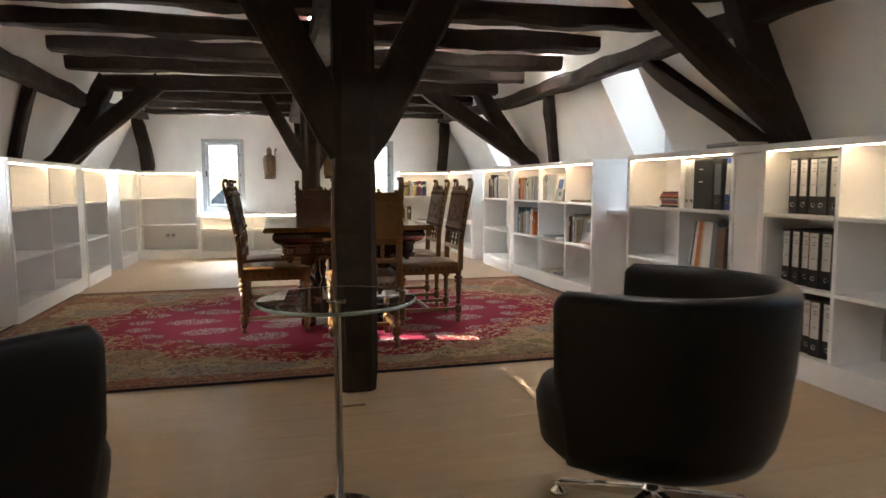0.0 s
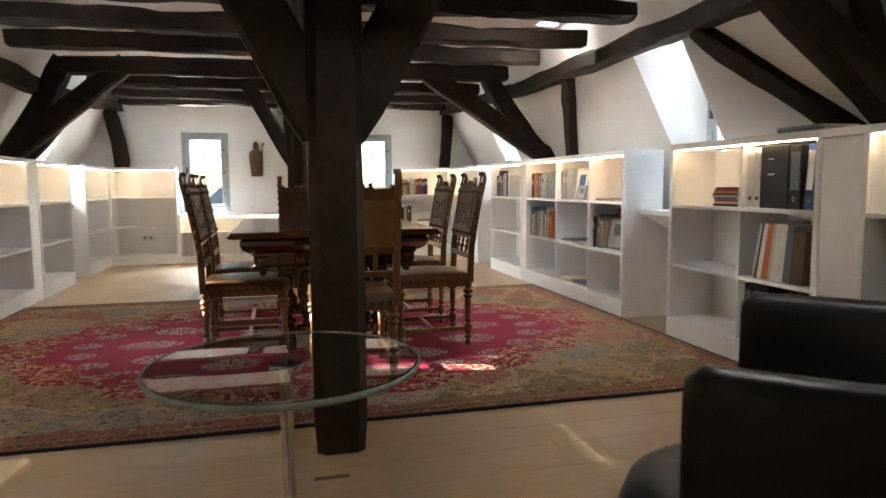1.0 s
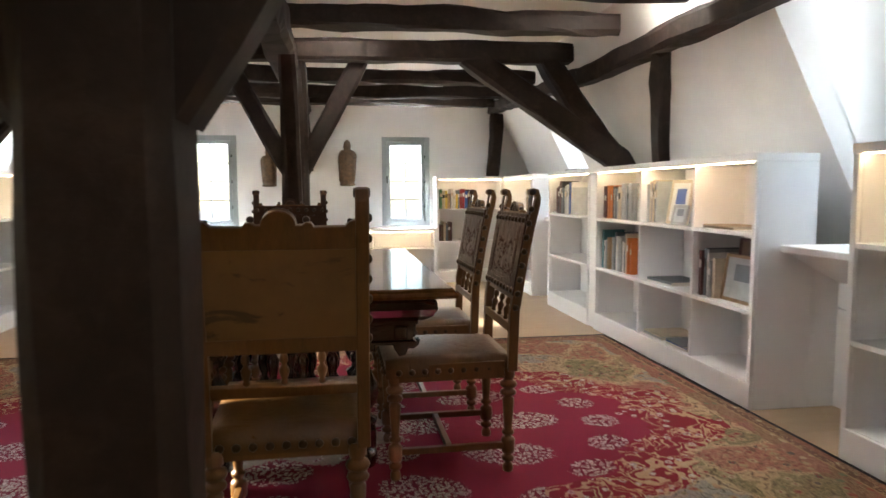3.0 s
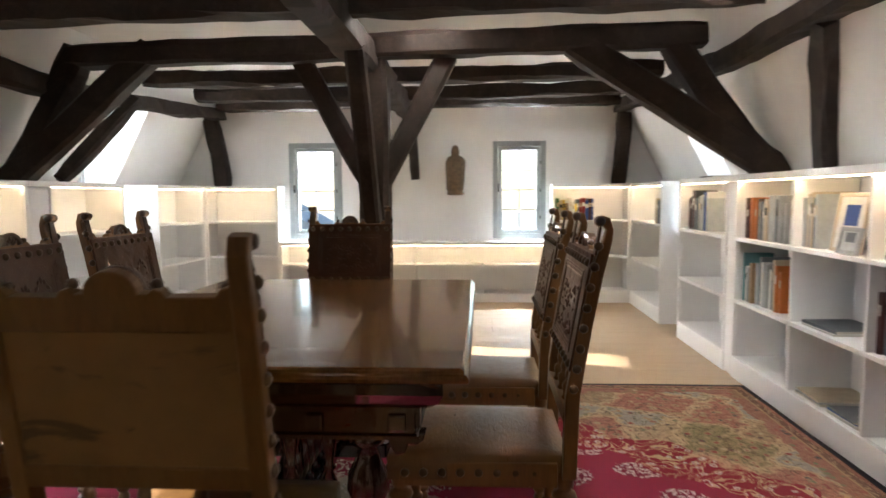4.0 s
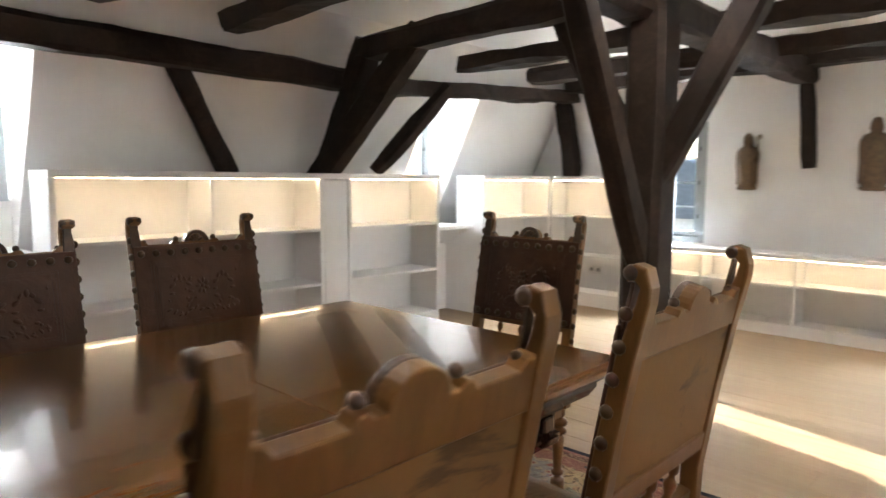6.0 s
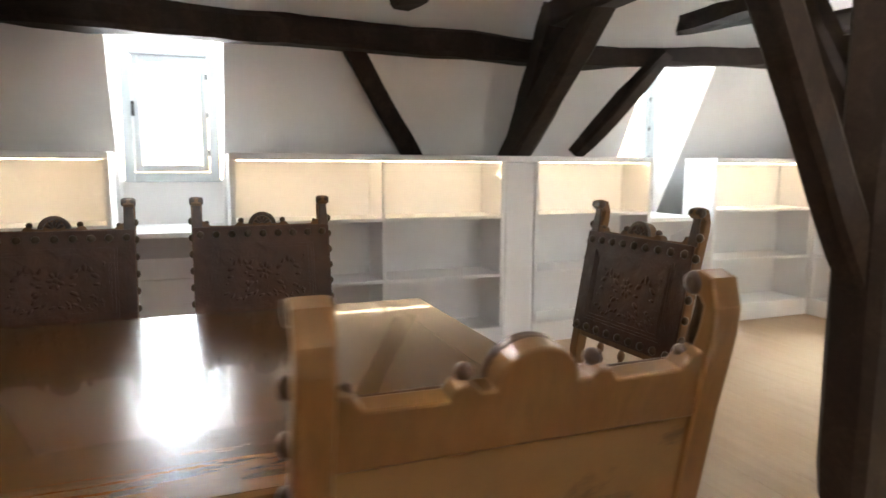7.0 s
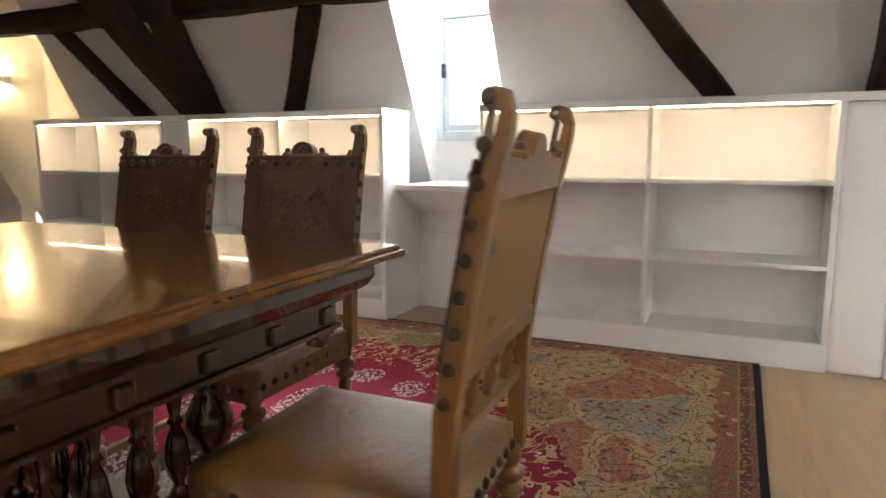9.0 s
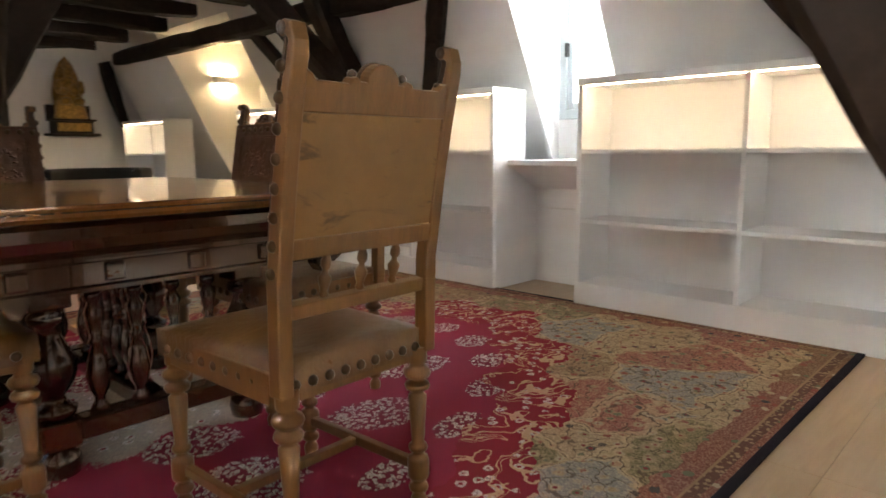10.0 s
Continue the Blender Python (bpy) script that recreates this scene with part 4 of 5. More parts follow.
# ---------------------------------------------------------------- armchairs and glass table
def tub_chair(m):
    """Barrel armchair on a chrome star foot; it faces local +y."""
    c = thing("armchair", "black leather barrel armchair on a chrome star foot", "armchair", "black armchairs", m)
    bm = bmesh.new()
    n = 40
    prof = [(0.255, 0.245), (0.285, 0.235), (0.312, 0.25), (0.338, 0.30), (0.360, 0.39), (0.376, 0.52), (0.384, 0.66), (0.385, 0.715), (0.380, 0.736), (0.366, 0.748), (0.345, 0.749), (0.325, 0.738), (0.318, 0.71), (0.312, 0.60), (0.30, 0.42), (0.27, 0.32)]
    rings = []
    for i in range(n + 1):
        u = i / n * 1.6 - 0.3                    # under 0 and over 1: the straight arms
        a = math.pi * (1 + min(1.0, max(0.0, u)))
        fwd = 0.62 * (max(0.0, -u) + max(0.0, u - 1))
        taper = 1.0 if 0 < i < n else 0.985
        ring = []
        for r, z in prof:
            zz = z - 0.02 if (z > 0.6 and i in (0, n)) else z
            ring.append(bm.verts.new((r * taper * math.cos(a), r * taper * math.sin(a) + fwd * (1.0 if z > 0.4 else 0.9), zz)))
        rings.append(ring)
    k = len(prof)
    for a, b in zip(rings, rings[1:]):
        for j in range(k):
            bm.faces.new((a[j], b[j], b[(j + 1) % k], a[(j + 1) % k])).smooth = True
    bm.faces.new(rings[0]), bm.faces.new(rings[-1][::-1])
    bmesh.ops.recalc_face_normals(bm, faces=bm.faces)
    part("shell", bm, M_black, c)
    part("seat_cushion", lathe(bmesh.new(), [(0.22, 0.215), (0.265, 0.22), (0.30, 0.255), (0.313, 0.34), (0.315, 0.38), (0.30, 0.42), (0.25, 0.44), (0.12, 0.448), (0.01, 0.45)], Matrix.Translation((0, 0.05, 0)), 36), M_black, c)
    part("column", lathe(bmesh.new(), [(0.034, 0.06), (0.034, 0.1), (0.026, 0.105), (0.026, 0.22)], n=18), M_chrome, c)
    for q in range(5):
        a = radians(90 + 72 * q)
        bm = bmesh.new()
        extrude(bm, [(0.02, 0.065), (0.02, 0.1), (0.30, 0.055), (0.32, 0.04), (0.30, 0.035)], 0.03, pose(0, 0, 0, 0, 0, math.degrees(a)), 0.005)
        foot = part("foot_arm", bm, M_chrome, c)
        part("glide", lathe(bmesh.new(), [(0.02, 0.0), (0.03, 0.006), (0.03, 0.018), (0.012, 0.03), (0.012, 0.045)], Matrix.Translation((0.305 * math.cos(a), 0.305 * math.sin(a), 0)), 14), M_chrome, foot)
    return c


arm = tub_chair(pose(1.103, 1.713, 0, 0, 0, 45))
copy_thing(arm, pose(-0.755, 1.60, 0, 0, 0, -45))


def glass_table(m):
    g = thing("side_table", "round clear glass side table on a slim chrome column", "side table", "", m)
    part("glass_top", lathe(bmesh.new(), [(0.235, 0.679), (0.2372, 0.681), (0.2372, 0.688), (0.235, 0.690)], n=64), M_glass, g)
    hoop = [(0.2402 + 0.0025 * math.cos(math.tau * k / 8), 0.6845 + 0.0055 * math.sin(math.tau * k / 8)) for k in range(9)]
    ring = lathe(bmesh.new(), hoop, n=72)
    bmesh.ops.delete(ring, geom=[f for f in ring.faces if len(f.verts) > 4], context="FACES_ONLY")
    bmesh.ops.recalc_face_normals(ring, faces=ring.faces)
    part("polished_edge", ring, M_edge, g, "pale green polished glass edge")
    part("column", lathe(bmesh.new(), [(0.012, 0.02), (0.012, 0.664), (0.03, 0.666), (0.03, 0.6775)], n=16), M_chrome, g)
    part("base", lathe(bmesh.new(), [(0.13, 0.0), (0.13, 0.005), (0.12, 0.009), (0.03, 0.014), (0.013, 0.022)], n=40), M_chrome, g)


glass_table(pose(0.17, 1.985, 0))

# ---------------------------------------------------------------- books, binders and papers
PAPER = plain("book_paper", (0.62, 0.57, 0.48), 0.8, vary=0.06, scale=60)
COVERS = {k: plain("cover_" + k, c, 0.5, vary=0.1, scale=20) for k, c in {
    "white": (0.66, 0.65, 0.62), "cream": (0.52, 0.44, 0.32), "grey": (0.30, 0.31, 0.31), "slate": (0.12, 0.14, 0.16), "black": (0.012, 0.012, 0.013),
    "brown": (0.10, 0.055, 0.03), "orange": (0.52, 0.15, 0.03), "red": (0.30, 0.03, 0.03), "maroon": (0.07, 0.018, 0.018), "blue": (0.03, 0.07, 0.26),
    "teal": (0.08, 0.20, 0.22), "green": (0.05, 0.16, 0.07), "yellow": (0.55, 0.38, 0.06), "pale": (0.42, 0.45, 0.46), "tan": (0.30, 0.19, 0.10)}.items()}


def book(m, w, h, d, colour, label, band=None):
    """Upright book: local x thickness, y depth (spine at 0), z height."""
    b = thing("book", label, "book", "books on the shelves", m)
    t = min(0.003, w * 0.2)
    bm = bmesh.new()
    for q in ((0, 0, 0, t, d, h), (w - t, 0, 0, w, d, h), (t, 0, 0, w - t, t, h)):
        box(bm, *q)
    cover = part("cover", bm, COVERS[colour], b)
    part("page_block", boxed(t, t, 0.002, w - t, d - 0.003, h - 0.003), PAPER, b)
    if band:
        part("title_band", boxed(w * 0.12, -0.0008, h * 0.62, w * 0.88, 0.0004, h * 0.8), COVERS[band], cover)
    return b


NAMES = {"white": "white", "cream": "cream", "grey": "grey", "slate": "slate grey", "black": "black", "brown": "brown", "orange": "orange", "red": "red", "maroon": "dark red",
         "blue": "blue", "teal": "teal", "green": "green", "yellow": "yellow", "pale": "pale grey", "tan": "tan"}
rb = random.Random(11)


def row_of_books(base, x, z, colours, sizes=(0.012, 0.03), heights=(0.20, 0.28), lean_last=0.0):
    """Books side by side from local x on a shelf of the unit with pose base."""
    for k, col in enumerate(colours):
        w = rb.uniform(*sizes)
        h = rb.uniform(*heights)
        d = rb.uniform(0.16, 0.22)
        lean = rb.choice((0, 0, 0, 1.2, 2.0))
        lean = lean_last if k == len(colours) - 1 and lean_last else lean
        x += math.sin(radians(abs(lean))) * h if lean < 0 else 0
        band = rb.choice((None, "white", "cream", "black"))
        book(base @ pose(x, 0.03 + rb.uniform(0, 0.025), z + 0.0012 + (w * math.sin(radians(lean)) if lean > 0 else 0), 0, lean, 0), w, h, d, col,
             NAMES[col] + " bound book standing among others on a white shelf", band if band != col else None)
        x += w / math.cos(radians(lean)) + 0.002 + (math.sin(radians(lean)) * h * 0.6 if lean > 0 else 0)
    return x


Z1, Z2, Z3 = SHELVES[0] + 0.021, SHELVES[1] + 0.021, SHELVES[2] + 0.024
B = east(7.08)
row_of_books(B, 0.06, Z1, ["brown", "maroon", "tan", "orange", "orange", "brown", "grey", "slate", "grey", "cream", "pale", "pale", "slate", "grey", "tan", "grey", "white"], (0.016, 0.042), (0.20, 0.27))
row_of_books(B, 0.76, Z1, ["pale", "cream", "grey", "cream", "slate", "pale"], (0.014, 0.03), (0.24, 0.29))
row_of_books(B, 0.05, Z2, ["teal", "white", "grey", "teal", "tan", "white", "pale", "slate", "white", "pale", "grey", "white", "slate", "slate", "cream", "orange", "orange"], (0.014, 0.036), (0.19, 0.29))
row_of_books(B, 1.42, Z2, ["maroon", "slate", "grey", "white", "grey", "cream"], (0.012, 0.026), (0.20, 0.27))
row_of_books(B, 1.875, Z1, ["red"], (0.02, 0.021), (0.21, 0.22))
A = east(8.2)
row_of_books(A, 0.12, Z1, ["maroon", "black", "maroon", "black", "slate", "pale", "grey", "white", "pale", "blue", "white", "pale"], (0.018, 0.04), (0.22, 0.30))
NE = pose(1.83, 9.86, 0)
row_of_books(NE, 0.05, Z1, ["green", "cream", "yellow", "tan", "white", "white", "yellow", "slate", "red", "red", "blue", "maroon", "blue"], (0.018, 0.034), (0.17, 0.24))
row_of_books(NE, 0.04, Z2, ["maroon", "brown", "cream", "slate", "brown", "maroon"], (0.016, 0.03), (0.18, 0.23))
row_of_books(east(9.858), 0.78, Z1, ["white", "pale", "cream", "slate"], (0.016, 0.03), (0.2, 0.24))


def flat_pile(base, x, z, colours, size=(0.21, 0.29), y=0.05):
    """Booklets lying in a pile."""
    z += 0.0012
    for col in colours:
        t = rb.uniform(0.006, 0.014)
        m = base @ pose(x + rb.uniform(-0.012, 0.012) + size[0] / 2, y + rb.uniform(0, 0.02) + size[1] / 2, z, 0, 0, rb.uniform(-4, 4)) @ Matrix.Translation((-size[0] / 2, -size[1] / 2, 0))
        b = thing("booklet", NAMES[col] + " booklet lying flat on a white shelf", "booklet", "booklets on the shelves", m)
        bm = box(bmesh.new(), 0, 0.0012, t - 0.0012, size[0], size[1], t)
        box(bm, 0, 0, 0, size[0], 0.0012, t)
        part("cover", bm, COVERS[col], b)
        part("page_block", boxed(0.001, 0.0014, 0.0, size[0] - 0.001, size[1] - 0.001, t - 0.0012), PAPER, b)
        z += t + 0.0006


C = east(4.55)
flat_pile(C, 0.40, Z1, ["black", "cream", "red", "slate", "cream", "maroon", "orange", "red", "maroon"], (0.21, 0.25), 0.02)
flat_pile(B, 1.44, Z1, ["brown", "tan"], (0.28, 0.2), 0.03)
flat_pile(B, 0.80, Z2, ["white", "slate"], (0.3, 0.24), 0.02)
flat_pile(B, 0.78, Z3, ["white", "grey", "cream"], (0.24, 0.26), 0.02)
flat_pile(B, 1.08, Z3, ["white", "blue", "slate"], (0.24, 0.26), 0.02)
flat_pile(NE, 0.32, Z2, ["slate", "grey"], (0.22, 0.2), 0.03)
flat_pile(A, 0.03, Z1, ["pale"], (0.09, 0.2), 0.03)
flat_pile(pose(EAST, 3.72, 0, 0, 0, -90), 0.0, TOP, ["grey", "slate", "grey"], (0.3, 0.22), 0.06)
flat_pile(pose(EAST, 7.9, 0, 0, 0, -90), 0.0, TOP, ["black"], (0.32, 0.22), 0.04)
flat_pile(west(3.5), 0.3, Z1, ["black"], (0.3, 0.2), 0.04)


def binder(m, w, colour, label_colour, label, lettered=True, tall=0.318):
    """Lever-arch file: local x width, y depth (spine at 0), z height."""
    b = thing("ring_binder", label, "binder", "ring binders on the shelves", m)
    h, d = tall, 0.27
    bm = bmesh.new()
    for q in ((0, 0, 0, 0.003, d, h), (w - 0.003, 0, 0, w, d, h), (0.003, 0, 0, w - 0.003, 0.003, h)):
        box(bm, *q)
    body = part("cover", bm, COVERS[colour], b)
    part("paper_block", boxed(0.006, 0.02, 0.012, w - 0.012, d - 0.012, tall - 0.013), PAPER, b)
    tag = part("spine_label", boxed(w * 0.12, -0.001, 0.095, w * 0.88, 0.0005, 0.285), COVERS[label_colour], body, "paper spine label")
    if lettered:
        for z, q in ((0.262, 0.7), (0.235, 0.5), (0.22, 0.6), (0.15, 0.4)):
            part("text_bar", boxed(w * 0.5 - w * 0.3 * q, -0.0016, z, w * 0.5 + w * 0.3 * q, -0.0008, z + 0.006), COVERS["grey"], tag)
    ring = bmesh.new()
    lathe(ring, [(0.012, 0.0), (0.0135, 0.0015), (0.0135, 0.003), (0.009, 0.003), (0.009, 0.0)], Matrix.Translation((w / 2, 0.0, 0.05)) @ pose(0, 0, 0, 90), 14)
    part("finger_ring", ring, M_chrome, body)
    return b


D = east(3.115)
for zz, start, n in ((Z1, 0.16, 5), (Z2, 0.13, 5), (Z3, 0.16, 5)):
    x = start
    for k in range(n):
        w = (0.055, 0.055, 0.058, 0.07, 0.07)[k]
        lab = "pale" if (zz == Z1 and k == 3) else "white"
        binder(D @ pose(x, 0.045 + 0.008 * (k % 3), zz + 0.0012), w, "black", lab, "black lever-arch file with a white spine label on a white shelf", True, 0.295)
        x += w + 0.004
part("green_stripe", boxed(0.02, 0, 0, 0.05, 0.0005, 0.012), COVERS["green"]).matrix_basis = D @ pose(0.345, 0.0435, Z1 + 0.262)
tagged(bpy.data.objects["green_stripe"], "green paper marker on a spine label of a file", "label strip")
binder(C @ pose(0.685, 0.03, Z1 + 0.0012), 0.05, "white", "white", "white lever-arch file on a white shelf", False)
binder(C @ pose(0.738, 0.03, Z1 + 0.0012), 0.05, "white", "white", "white lever-arch file on a white shelf", False)
binder(C @ pose(0.99, 0.025, Z1 + 0.0012, 0, 0, 0) @ Matrix.Translation((0, 0, 0)), 0.075, "black", "slate", "wide black file box standing on a white shelf", False)
binder(C @ pose(1.085, 0.03, Z1 + 0.005, 0, 3.5, 0), 0.05, "blue", "white", "blue lever-arch file leaning on a white shelf", False)
fb = thing("file_box", "large black cardboard file box on a white shelf", "file box", "", C @ pose(0.793, 0.02, Z1 + 0.0012))
part("box_body", boxed(0, 0, 0, 0.19, 0.26, 0.325, 0.003), COVERS["black"], fb)
for z in (0.17, 0.25):
    part("clip", boxed(0.06, -0.006, z, 0.1, -0.0005, z + 0.01, 0.002), M_chrome, fb)
x = 0.74
for k, (col, w) in enumerate((("pale", 0.02), ("maroon", 0.016), ("white", 0.03), ("orange", 0.022), ("orange", 0.02), ("cream", 0.02), ("white", 0.05), ("white", 0.03), ("slate", 0.045), ("brown", 0.05), ("brown", 0.03))):
    lean = 11 - k * 0.75
    book(C @ pose(x, 0.03, Z2 + 0.0012 + w * math.sin(radians(lean)), 0, lean, 0), w, 0.30 if k < 9 else 0.27, 0.21, col, NAMES[col] + " spiral-bound report leaning on a white shelf", None)
    x += w / math.cos(radians(lean)) + 0.002
for k in range(3):
    binder(C @ pose(0.69 + 0.06 * k, 0.035, Z3 + 0.0012), 0.055, "black", "slate", "black lever-arch file on the lowest white shelf")
for k in range(3):
    binder(C @ pose(0.885 + 0.062 * k, 0.03, Z3 + 0.0012 + 0.055 * math.sin(radians(16)), 0, 16, 0), 0.055, "black", "slate", "black lever-arch file leaning on the lowest white shelf")


def picture(m, w, h, frame_col, mat_col, art_col, label):
    p = thing("framed_picture", label, "picture", "pictures on the shelves", m)
    bm = bmesh.new()
    r = 0.018
    for q in ((0, 0, 0, r, 0.016, h), (w - r, 0, 0, w, 0.016, h), (r, 0, 0, w - r, 0.016, r), (r, 0, h - r, w - r, 0.016, h)):
        box(bm, *q, bevel=0.002)
    part("frame", bm, COVERS[frame_col], p)
    part("mount", boxed(r, 0.005, r, w - r, 0.009, h - r), COVERS[mat_col], p)
    part("print", boxed(w * 0.3, 0.004, h * 0.45, w * 0.75, 0.0055, h * 0.8), COVERS[art_col], p)


picture(B @ pose(0.98, 0.06, Z1 + 0.002, -9, 0, 0), 0.24, 0.27, "cream", "white", "blue", "cream framed print leaning on books on a white shelf")
picture(B @ pose(1.10, 0.025, Z1 + 0.002, -12, 0, 0), 0.16, 0.12, "grey", "pale", "slate", "small grey framed print leaning on a larger one")
picture(B @ pose(1.57, 0.07, Z2 + 0.002, -8, 0, 0), 0.30, 0.25, "tan", "pale", "slate", "gilt framed print leaning in a white shelf")
picture(B @ pose(1.60, 0.13, Z2 + 0.004, -5, 0, 0), 0.28, 0.33, "maroon", "brown", "black", "dark framed print leaning at the back of a white shelf")

# ---------------------------------------------------------------- statues
M_carving = plain("carved_limewood", (0.13, 0.075, 0.034), 0.5, vary=0.35, scale=22, relief=0.5)
M_gilt = plain("worn_gilding", (0.32, 0.185, 0.05), 0.4, 0.5, vary=0.4, scale=26, relief=0.4)


def figure(name, m, h, seed, material, label, mitre=True, crook=False, hx=0.5):
    """A robed standing figure carved from one piece."""
    bm = bmesh.new()
    prof = [(0.0, 0.12), (0.015, 0.165), (0.05, 0.17), (0.06, 0.14), (0.12, 0.165), (0.3, 0.165), (0.45, 0.175), (0.58, 0.185), (0.66, 0.18), (0.735, 0.145), (0.765, 0.075), (0.785, 0.07),
            (0.82, 0.082), (0.865, 0.078), (0.89, 0.07)] + ([(0.905, 0.085), (0.945, 0.07), (1.0, 0.012)] if mitre else [(0.93, 0.06), (0.96, 0.03), (0.965, 0.01)])
    n, rings = 28, []
    for z, r in prof:
        ring = []
        for k in range(n):
            a = 2 * math.pi * k / n
            f = 1 + (0.10 * math.sin(a * 7 + seed + z * 5) * (0.06 < z < 0.7) + 0.07 * noise.noise((math.cos(a) * 2, math.sin(a) * 2, z * 7 + seed)))
            arm = 0.045 * math.exp(-((z - 0.52) / 0.09) ** 2) * max(0, -math.sin(a)) if z > 0.3 else 0
            ring.append(bm.verts.new((h * (r * f) * math.cos(a), h * ((r * f) * 0.62 + arm) * math.sin(a), h * z)))
        rings.append(ring)
    for a, b in zip(rings, rings[1:]):
        for k in range(n):
            bm.faces.new((a[k], a[(k + 1) % n], b[(k + 1) % n], b[k])).smooth = True
    bm.faces.new(rings[0][::-1]), bm.faces.new(rings[-1])
    if crook:
        q = [(0.17, 0.05), (0.18, 0.8), (0.175, 0.9), (0.205, 0.95), (0.235, 0.92), (0.215, 0.88)]
        for (a, b), (c, d) in zip(q, q[1:]):
            p0, p1 = Vector((a * h, -0.08 * h, b * h)), Vector((c * h, -0.08 * h, d * h))
            r = (p1 - p0).to_track_quat("Z", "Y").to_matrix().to_4x4()
            bmesh.ops.create_cone(bm, segments=8, radius1=0.016 * h, radius2=0.016 * h, depth=(p1 - p0).length * 1.1, cap_ends=True, matrix=Matrix.Translation((p0 + p1) / 2) @ r)
        bmesh.ops.create_icosphere(bm, subdivisions=2, radius=0.05 * h, matrix=Matrix.Translation((0.16 * h, -0.06 * h, 0.52 * h)))
    ob = part(name, bm, material)
    ob.matrix_basis = m
    return tagged(ob, label, "statue", "carved figures")


figure("statue", pose(-0.085, NORTH - 0.062, 1.135), 0.47, 1.0, M_carving, "carved brown wooden bishop figure on the white gable wall", True, True)
figure("statue", pose(0.808, NORTH - 0.072, 1.14), 0.555, 4.0, M_carving, "carved brown wooden robed figure on the white gable wall", False)
console = thing("wall_console", "dark wall bracket with a gilded front panel carrying a figure", "wall bracket", "", pose(-1.42, SOUTH, 1.08))
part("foot_board", boxed(-0.27, 0.0, 0.0, 0.27, 0.24, 0.03, 0.006), M_beam, console)
part("case", boxed(-0.21, 0.0, 0.031, 0.21, 0.20, 0.17, 0.004), M_beam, console)
part("front_panel", boxed(-0.175, 0.2, 0.052, 0.175, 0.208, 0.15, 0.003), M_gilt, console, "worn gilded panel")
part("top_board", boxed(-0.24, 0.0, 0.171, 0.24, 0.225, 0.195, 0.006), M_beam, console)
part("backboard", boxed(-0.24, 0.0, 0.196, 0.24, 0.02, 0.36, 0.004), M_beam, console)


def seated_figure(m, label):
    """A seated robed figure before a tall pointed back, carved from one piece."""
    bm = bmesh.new()
    lathe(bm, [(0.17, 0.0), (0.185, 0.02), (0.16, 0.10), (0.15, 0.18), (0.12, 0.24), (0.105, 0.30), (0.125, 0.38), (0.115, 0.43), (0.05, 0.465), (0.04, 0.49)], Matrix.Diagonal((1, 0.72, 1, 1)), 22)
    for x, y, z, sx, sy, sz in ((0, 0.01, 0.535, 0.05, 0.052, 0.06), (-0.07, 0.09, 0.2, 0.06, 0.085, 0.05), (0.07, 0.09, 0.2, 0.06, 0.085, 0.05), (-0.12, 0.03, 0.36, 0.04, 0.05, 0.085),
                                (0.12, 0.03, 0.36, 0.04, 0.05, 0.085), (0.09, 0.1, 0.31, 0.045, 0.05, 0.04), (-0.03, 0.1, 0.33, 0.05, 0.05, 0.07), (-0.03, 0.11, 0.42, 0.028, 0.03, 0.034)):
        bmesh.ops.create_icosphere(bm, subdivisions=2, radius=1.0, matrix=Matrix.Translation((x, y, z)) @ Matrix.Diagonal((sx, sy, sz, 1)))
    lathe(bm, [(0.045, 0.57), (0.056, 0.585), (0.05, 0.61), (0.02, 0.655), (0.006, 0.67)], n=12)
    back = [(-0.14, 0.0), (0.14, 0.0), (0.16, 0.3), (0.13, 0.5), (0.07, 0.64), (0.0, 0.72), (-0.07, 0.64), (-0.13, 0.5), (-0.16, 0.3)]
    extrude(bm, back, 0.025, Matrix.Translation((0, -0.075, 0)), 0.004)
    for v in bm.verts:
        v.co += 0.006 * noise.noise_vector(v.co * 22.0)
    ob = part("statue", bm, M_gilt)
    ob.matrix_basis = m
    return tagged(ob, label, "statue", "carved figures")


seated_figure(pose(-1.42, SOUTH + 0.115, 1.2755), "gilded carved seated figure on a dark wall bracket")

# ---------------------------------------------------------------- lamps and sockets
sconce = thing("wall_lamp", "curved white plaster wall lamp shining up and down", "wall lamp", "", pose(-2.58, ALCOVE[0] + 0.002, 1.69))
bm = bmesh.new()
n = 20
for r, th in ((0.11, 0.0),):
    outer = [(0.115 * math.cos(math.pi * k / n), 0.085 * math.sin(math.pi * k / n)) for k in range(n + 1)]
    inner = [(0.104 * math.cos(math.pi * k / n), 0.075 * math.sin(math.pi * k / n)) for k in range(n + 1)]
    loop = outer + inner[::-1]
    lo = [bm.verts.new((a, b, -0.04)) for a, b in loop]
    hi = [bm.verts.new((a, b, 0.04)) for a, b in loop]
    L = len(loop)
    for k in range(L):
        bm.faces.new((lo[k], lo[(k + 1) % L], hi[(k + 1) % L], hi[k]))
    for k in range(n):
        for ring in (lo, hi):
            bm.faces.new((ring[k], ring[k + 1], ring[L - 2 - k], ring[L - 1 - k]))
    bmesh.ops.recalc_face_normals(bm, faces=bm.faces)
part("shade", bm, M_white, sconce)
part("bulb", lathe(bmesh.new(), [(0.006, -0.05), (0.018, -0.04), (0.02, 0.04), (0.006, 0.05)], Matrix.Translation((0, 0.04, 0)), 12), M_sconce, sconce)

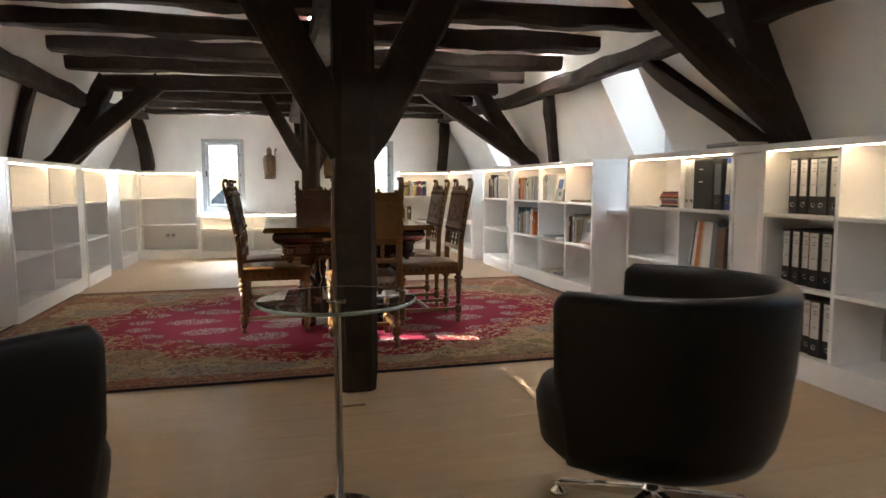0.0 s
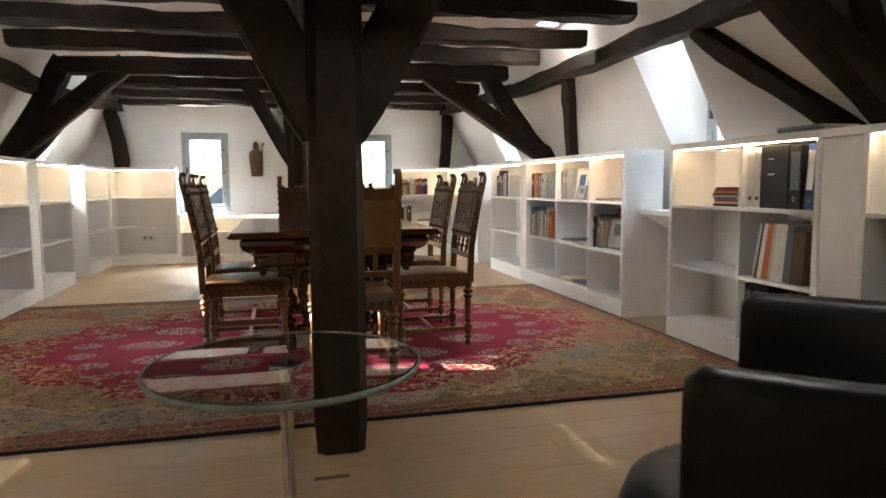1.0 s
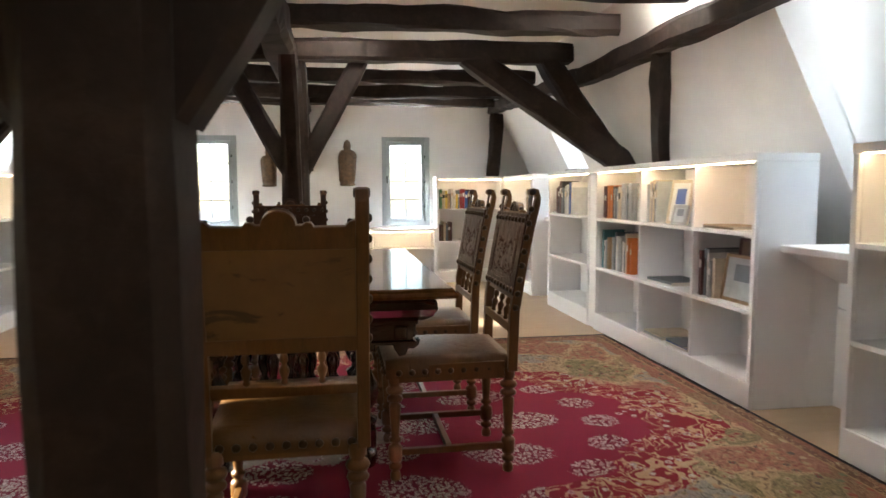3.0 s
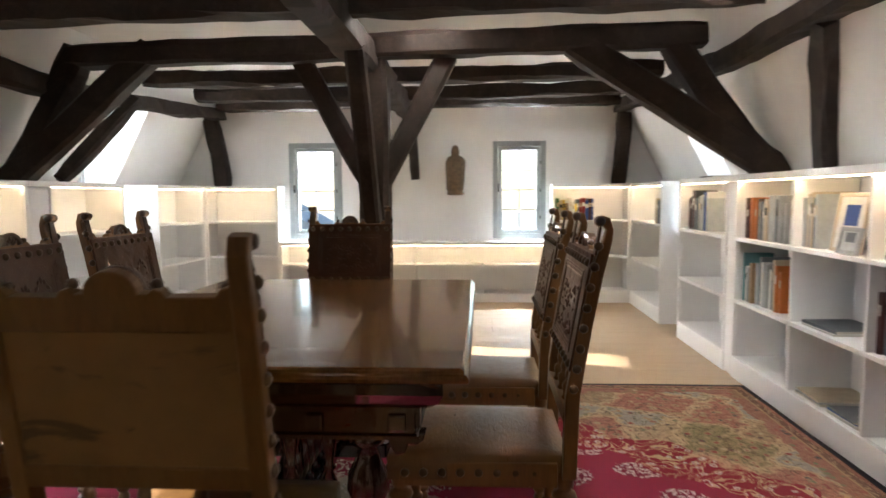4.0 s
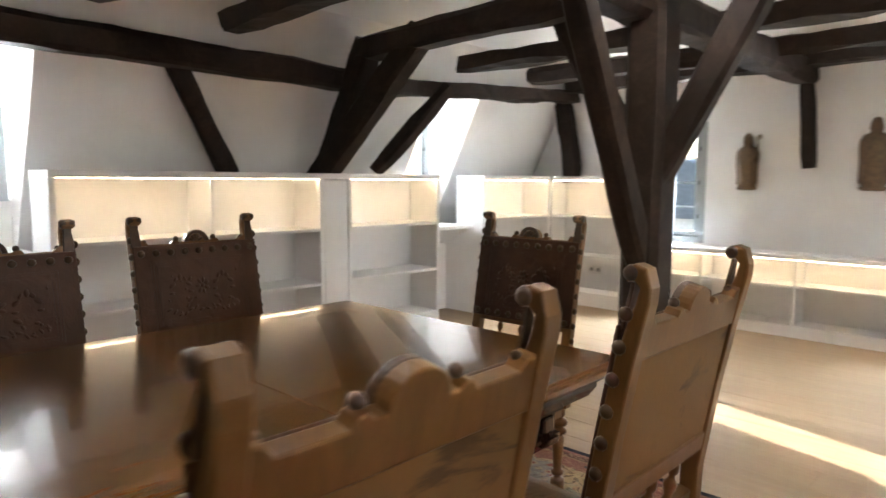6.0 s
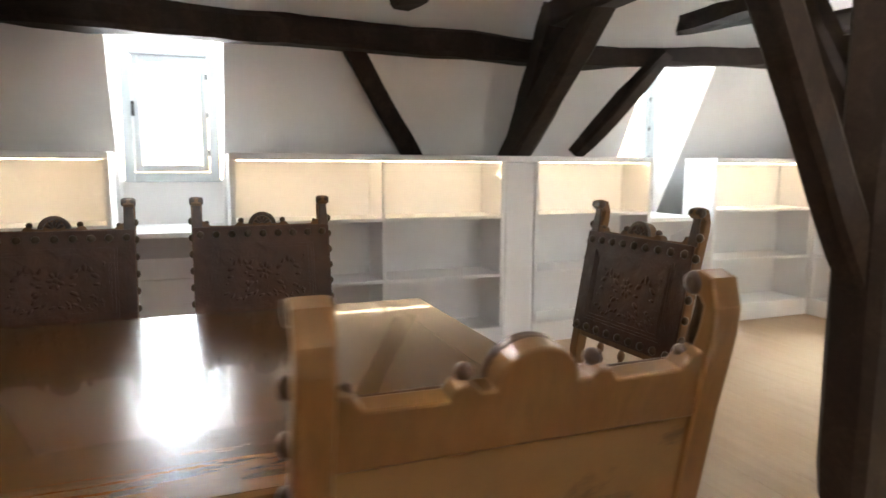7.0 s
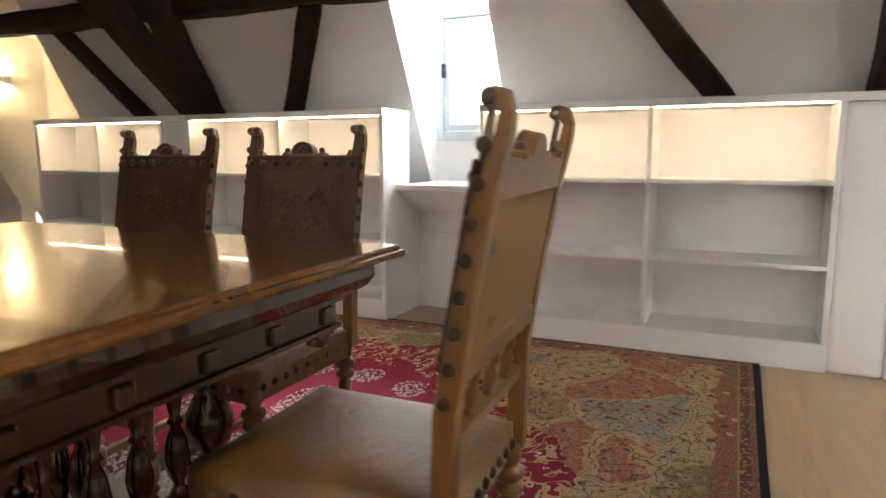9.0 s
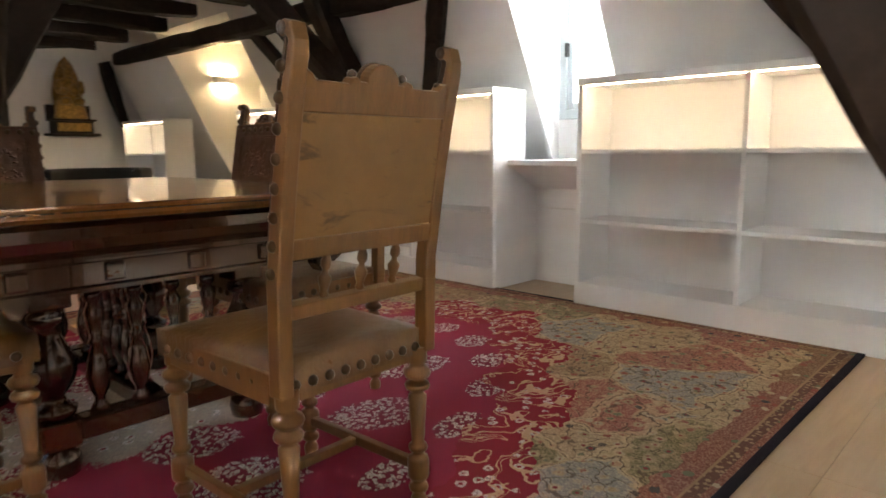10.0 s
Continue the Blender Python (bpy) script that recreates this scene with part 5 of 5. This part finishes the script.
# the last two lamps are unseen, added to brighten the southern part
for lx, ly in ((1.81, 4.88), (2.33, 5.83), (0.35, 5.12), (0.72, 6.92), (1.15, 2.0), (0.3, 0.4)):
    lamp = thing("ceiling_lamp", "small square recessed ceiling lamp between dark beams, lit", "ceiling lamp", "ceiling lamps", pose(lx, ly, CEIL))
    bm = bmesh.new()
    for q in ((-0.09, -0.06, -0.012, 0.09, -0.045, 0), (-0.09, 0.045, -0.012, 0.09, 0.06, 0), (-0.09, -0.045, -0.012, -0.075, 0.045, 0), (0.075, -0.045, -0.012, 0.09, 0.045, 0)):
        box(bm, *q)
    part("rim", bm, M_white, lamp)
    for a in (-0.072, 0.004):
        part("diffuser", boxed(a, -0.042, -0.009, a + 0.068, 0.042, -0.002), M_downlight, lamp)


def socket(m):
    s = thing("power_socket", "white double power socket on the back of a shelf", "power socket", "power sockets", m)
    part("plate", boxed(-0.075, -0.008, -0.04, 0.075, 0.0, 0.04, 0.004), M_socket, s)
    for x in (-0.036, 0.036):
        part("inset", lathe(bmesh.new(), [(0.02, 0.0), (0.02, 0.002), (0.016, 0.002), (0.016, 0.0005)], Matrix.Translation((x, -0.0082, 0)) @ pose(0, 0, 0, 90), 16), COVERS["grey"], s)


socket(pose(-1.5, 9.86 + (DEEP - 0.012) * 0.78, 0.33))
socket(pose(2.3, 9.86 + (DEEP - 0.012) * 0.78, 0.33))

# floor outlet cut into the boards beside the post
outlet = thing("floor_outlet", "narrow brass floor slot beside the centre post", "floor outlet", "", pose(0.32, 2.99, 0.0))
part("slot", boxed(-0.06, -0.012, 0.0, 0.06, 0.012, 0.003, 0.001), COVERS["brown"], outlet)

# ---------------------------------------------------------------- outside
M_roof = plain("grey_slate_roof", (0.10, 0.11, 0.12), 0.7, vary=0.3, scale=6, relief=0.4)
M_stone = plain("pale_render", (0.5, 0.47, 0.42), 0.85, vary=0.1, scale=2, relief=0.2)
M_ground = plain("courtyard_ground", (0.16, 0.15, 0.13), 0.9, vary=0.3, scale=1)
ground = part("ground", boxed(-400, -400, -9.2, 400, 400, -9.0), M_ground)
tagged(ground, "grey courtyard ground far below", "ground", kind="structure")
for hx, hy, wide, eaves, ridge in ((-3.0, 42.0, 9.0, -3.5, 1.0), (14.0, 52.0, 14.0, -3.0, 2.6), (-22.0, 60.0, 18.0, -2.0, 3.2)):
    house = thing("neighbour_house", "distant house with a grey slate roof beyond the window", "house", "houses outside", pose(hx, hy, -9.0))
    part("wall", boxed(-wide / 2, 0, 0, wide / 2, 8, eaves + 9.0), M_stone, house)
    part("roof", extrude(bmesh.new(), [(-wide / 2 - 0.3, eaves + 9.0), (wide / 2 + 0.3, eaves + 9.0), (0, ridge + 9.0)], 8.6, Matrix.Translation((0, 4, 0))), M_roof, house)
    part("chimney", boxed(wide * 0.16, 3, ridge + 7.2, wide * 0.16 + 0.7, 3.7, ridge + 9.6), M_stone, house)

# ---------------------------------------------------------------- floor boards
boards = {}
rf = random.Random(3)
y, rownum = SOUTH, 0
while y < NORTH - 0.01:
    wd = min(0.196, NORTH - y)
    x = -2.72
    first_len = rf.choice((0.9, 1.5, 2.1))
    while x < 3.2:
        ln = min(first_len if x < -2.71 else 2.4, 3.46 - x)
        key = (round(ln, 3), round(wd, 3))
        if key not in boards:
            ob = part("board", boxed(-ln / 2 + 0.0005, -wd / 2 + 0.0005, -0.02, ln / 2 - 0.0005, wd / 2 - 0.0005, 0.0, 0.0008), M_plank, floor)
            boards[key] = ob
            ob.location = (x + ln / 2, y + wd / 2, 0)
        else:
            again(boards[key], pose(x + ln / 2, y + wd / 2, 0), floor)
        x += ln
    y += wd
    rownum += 1
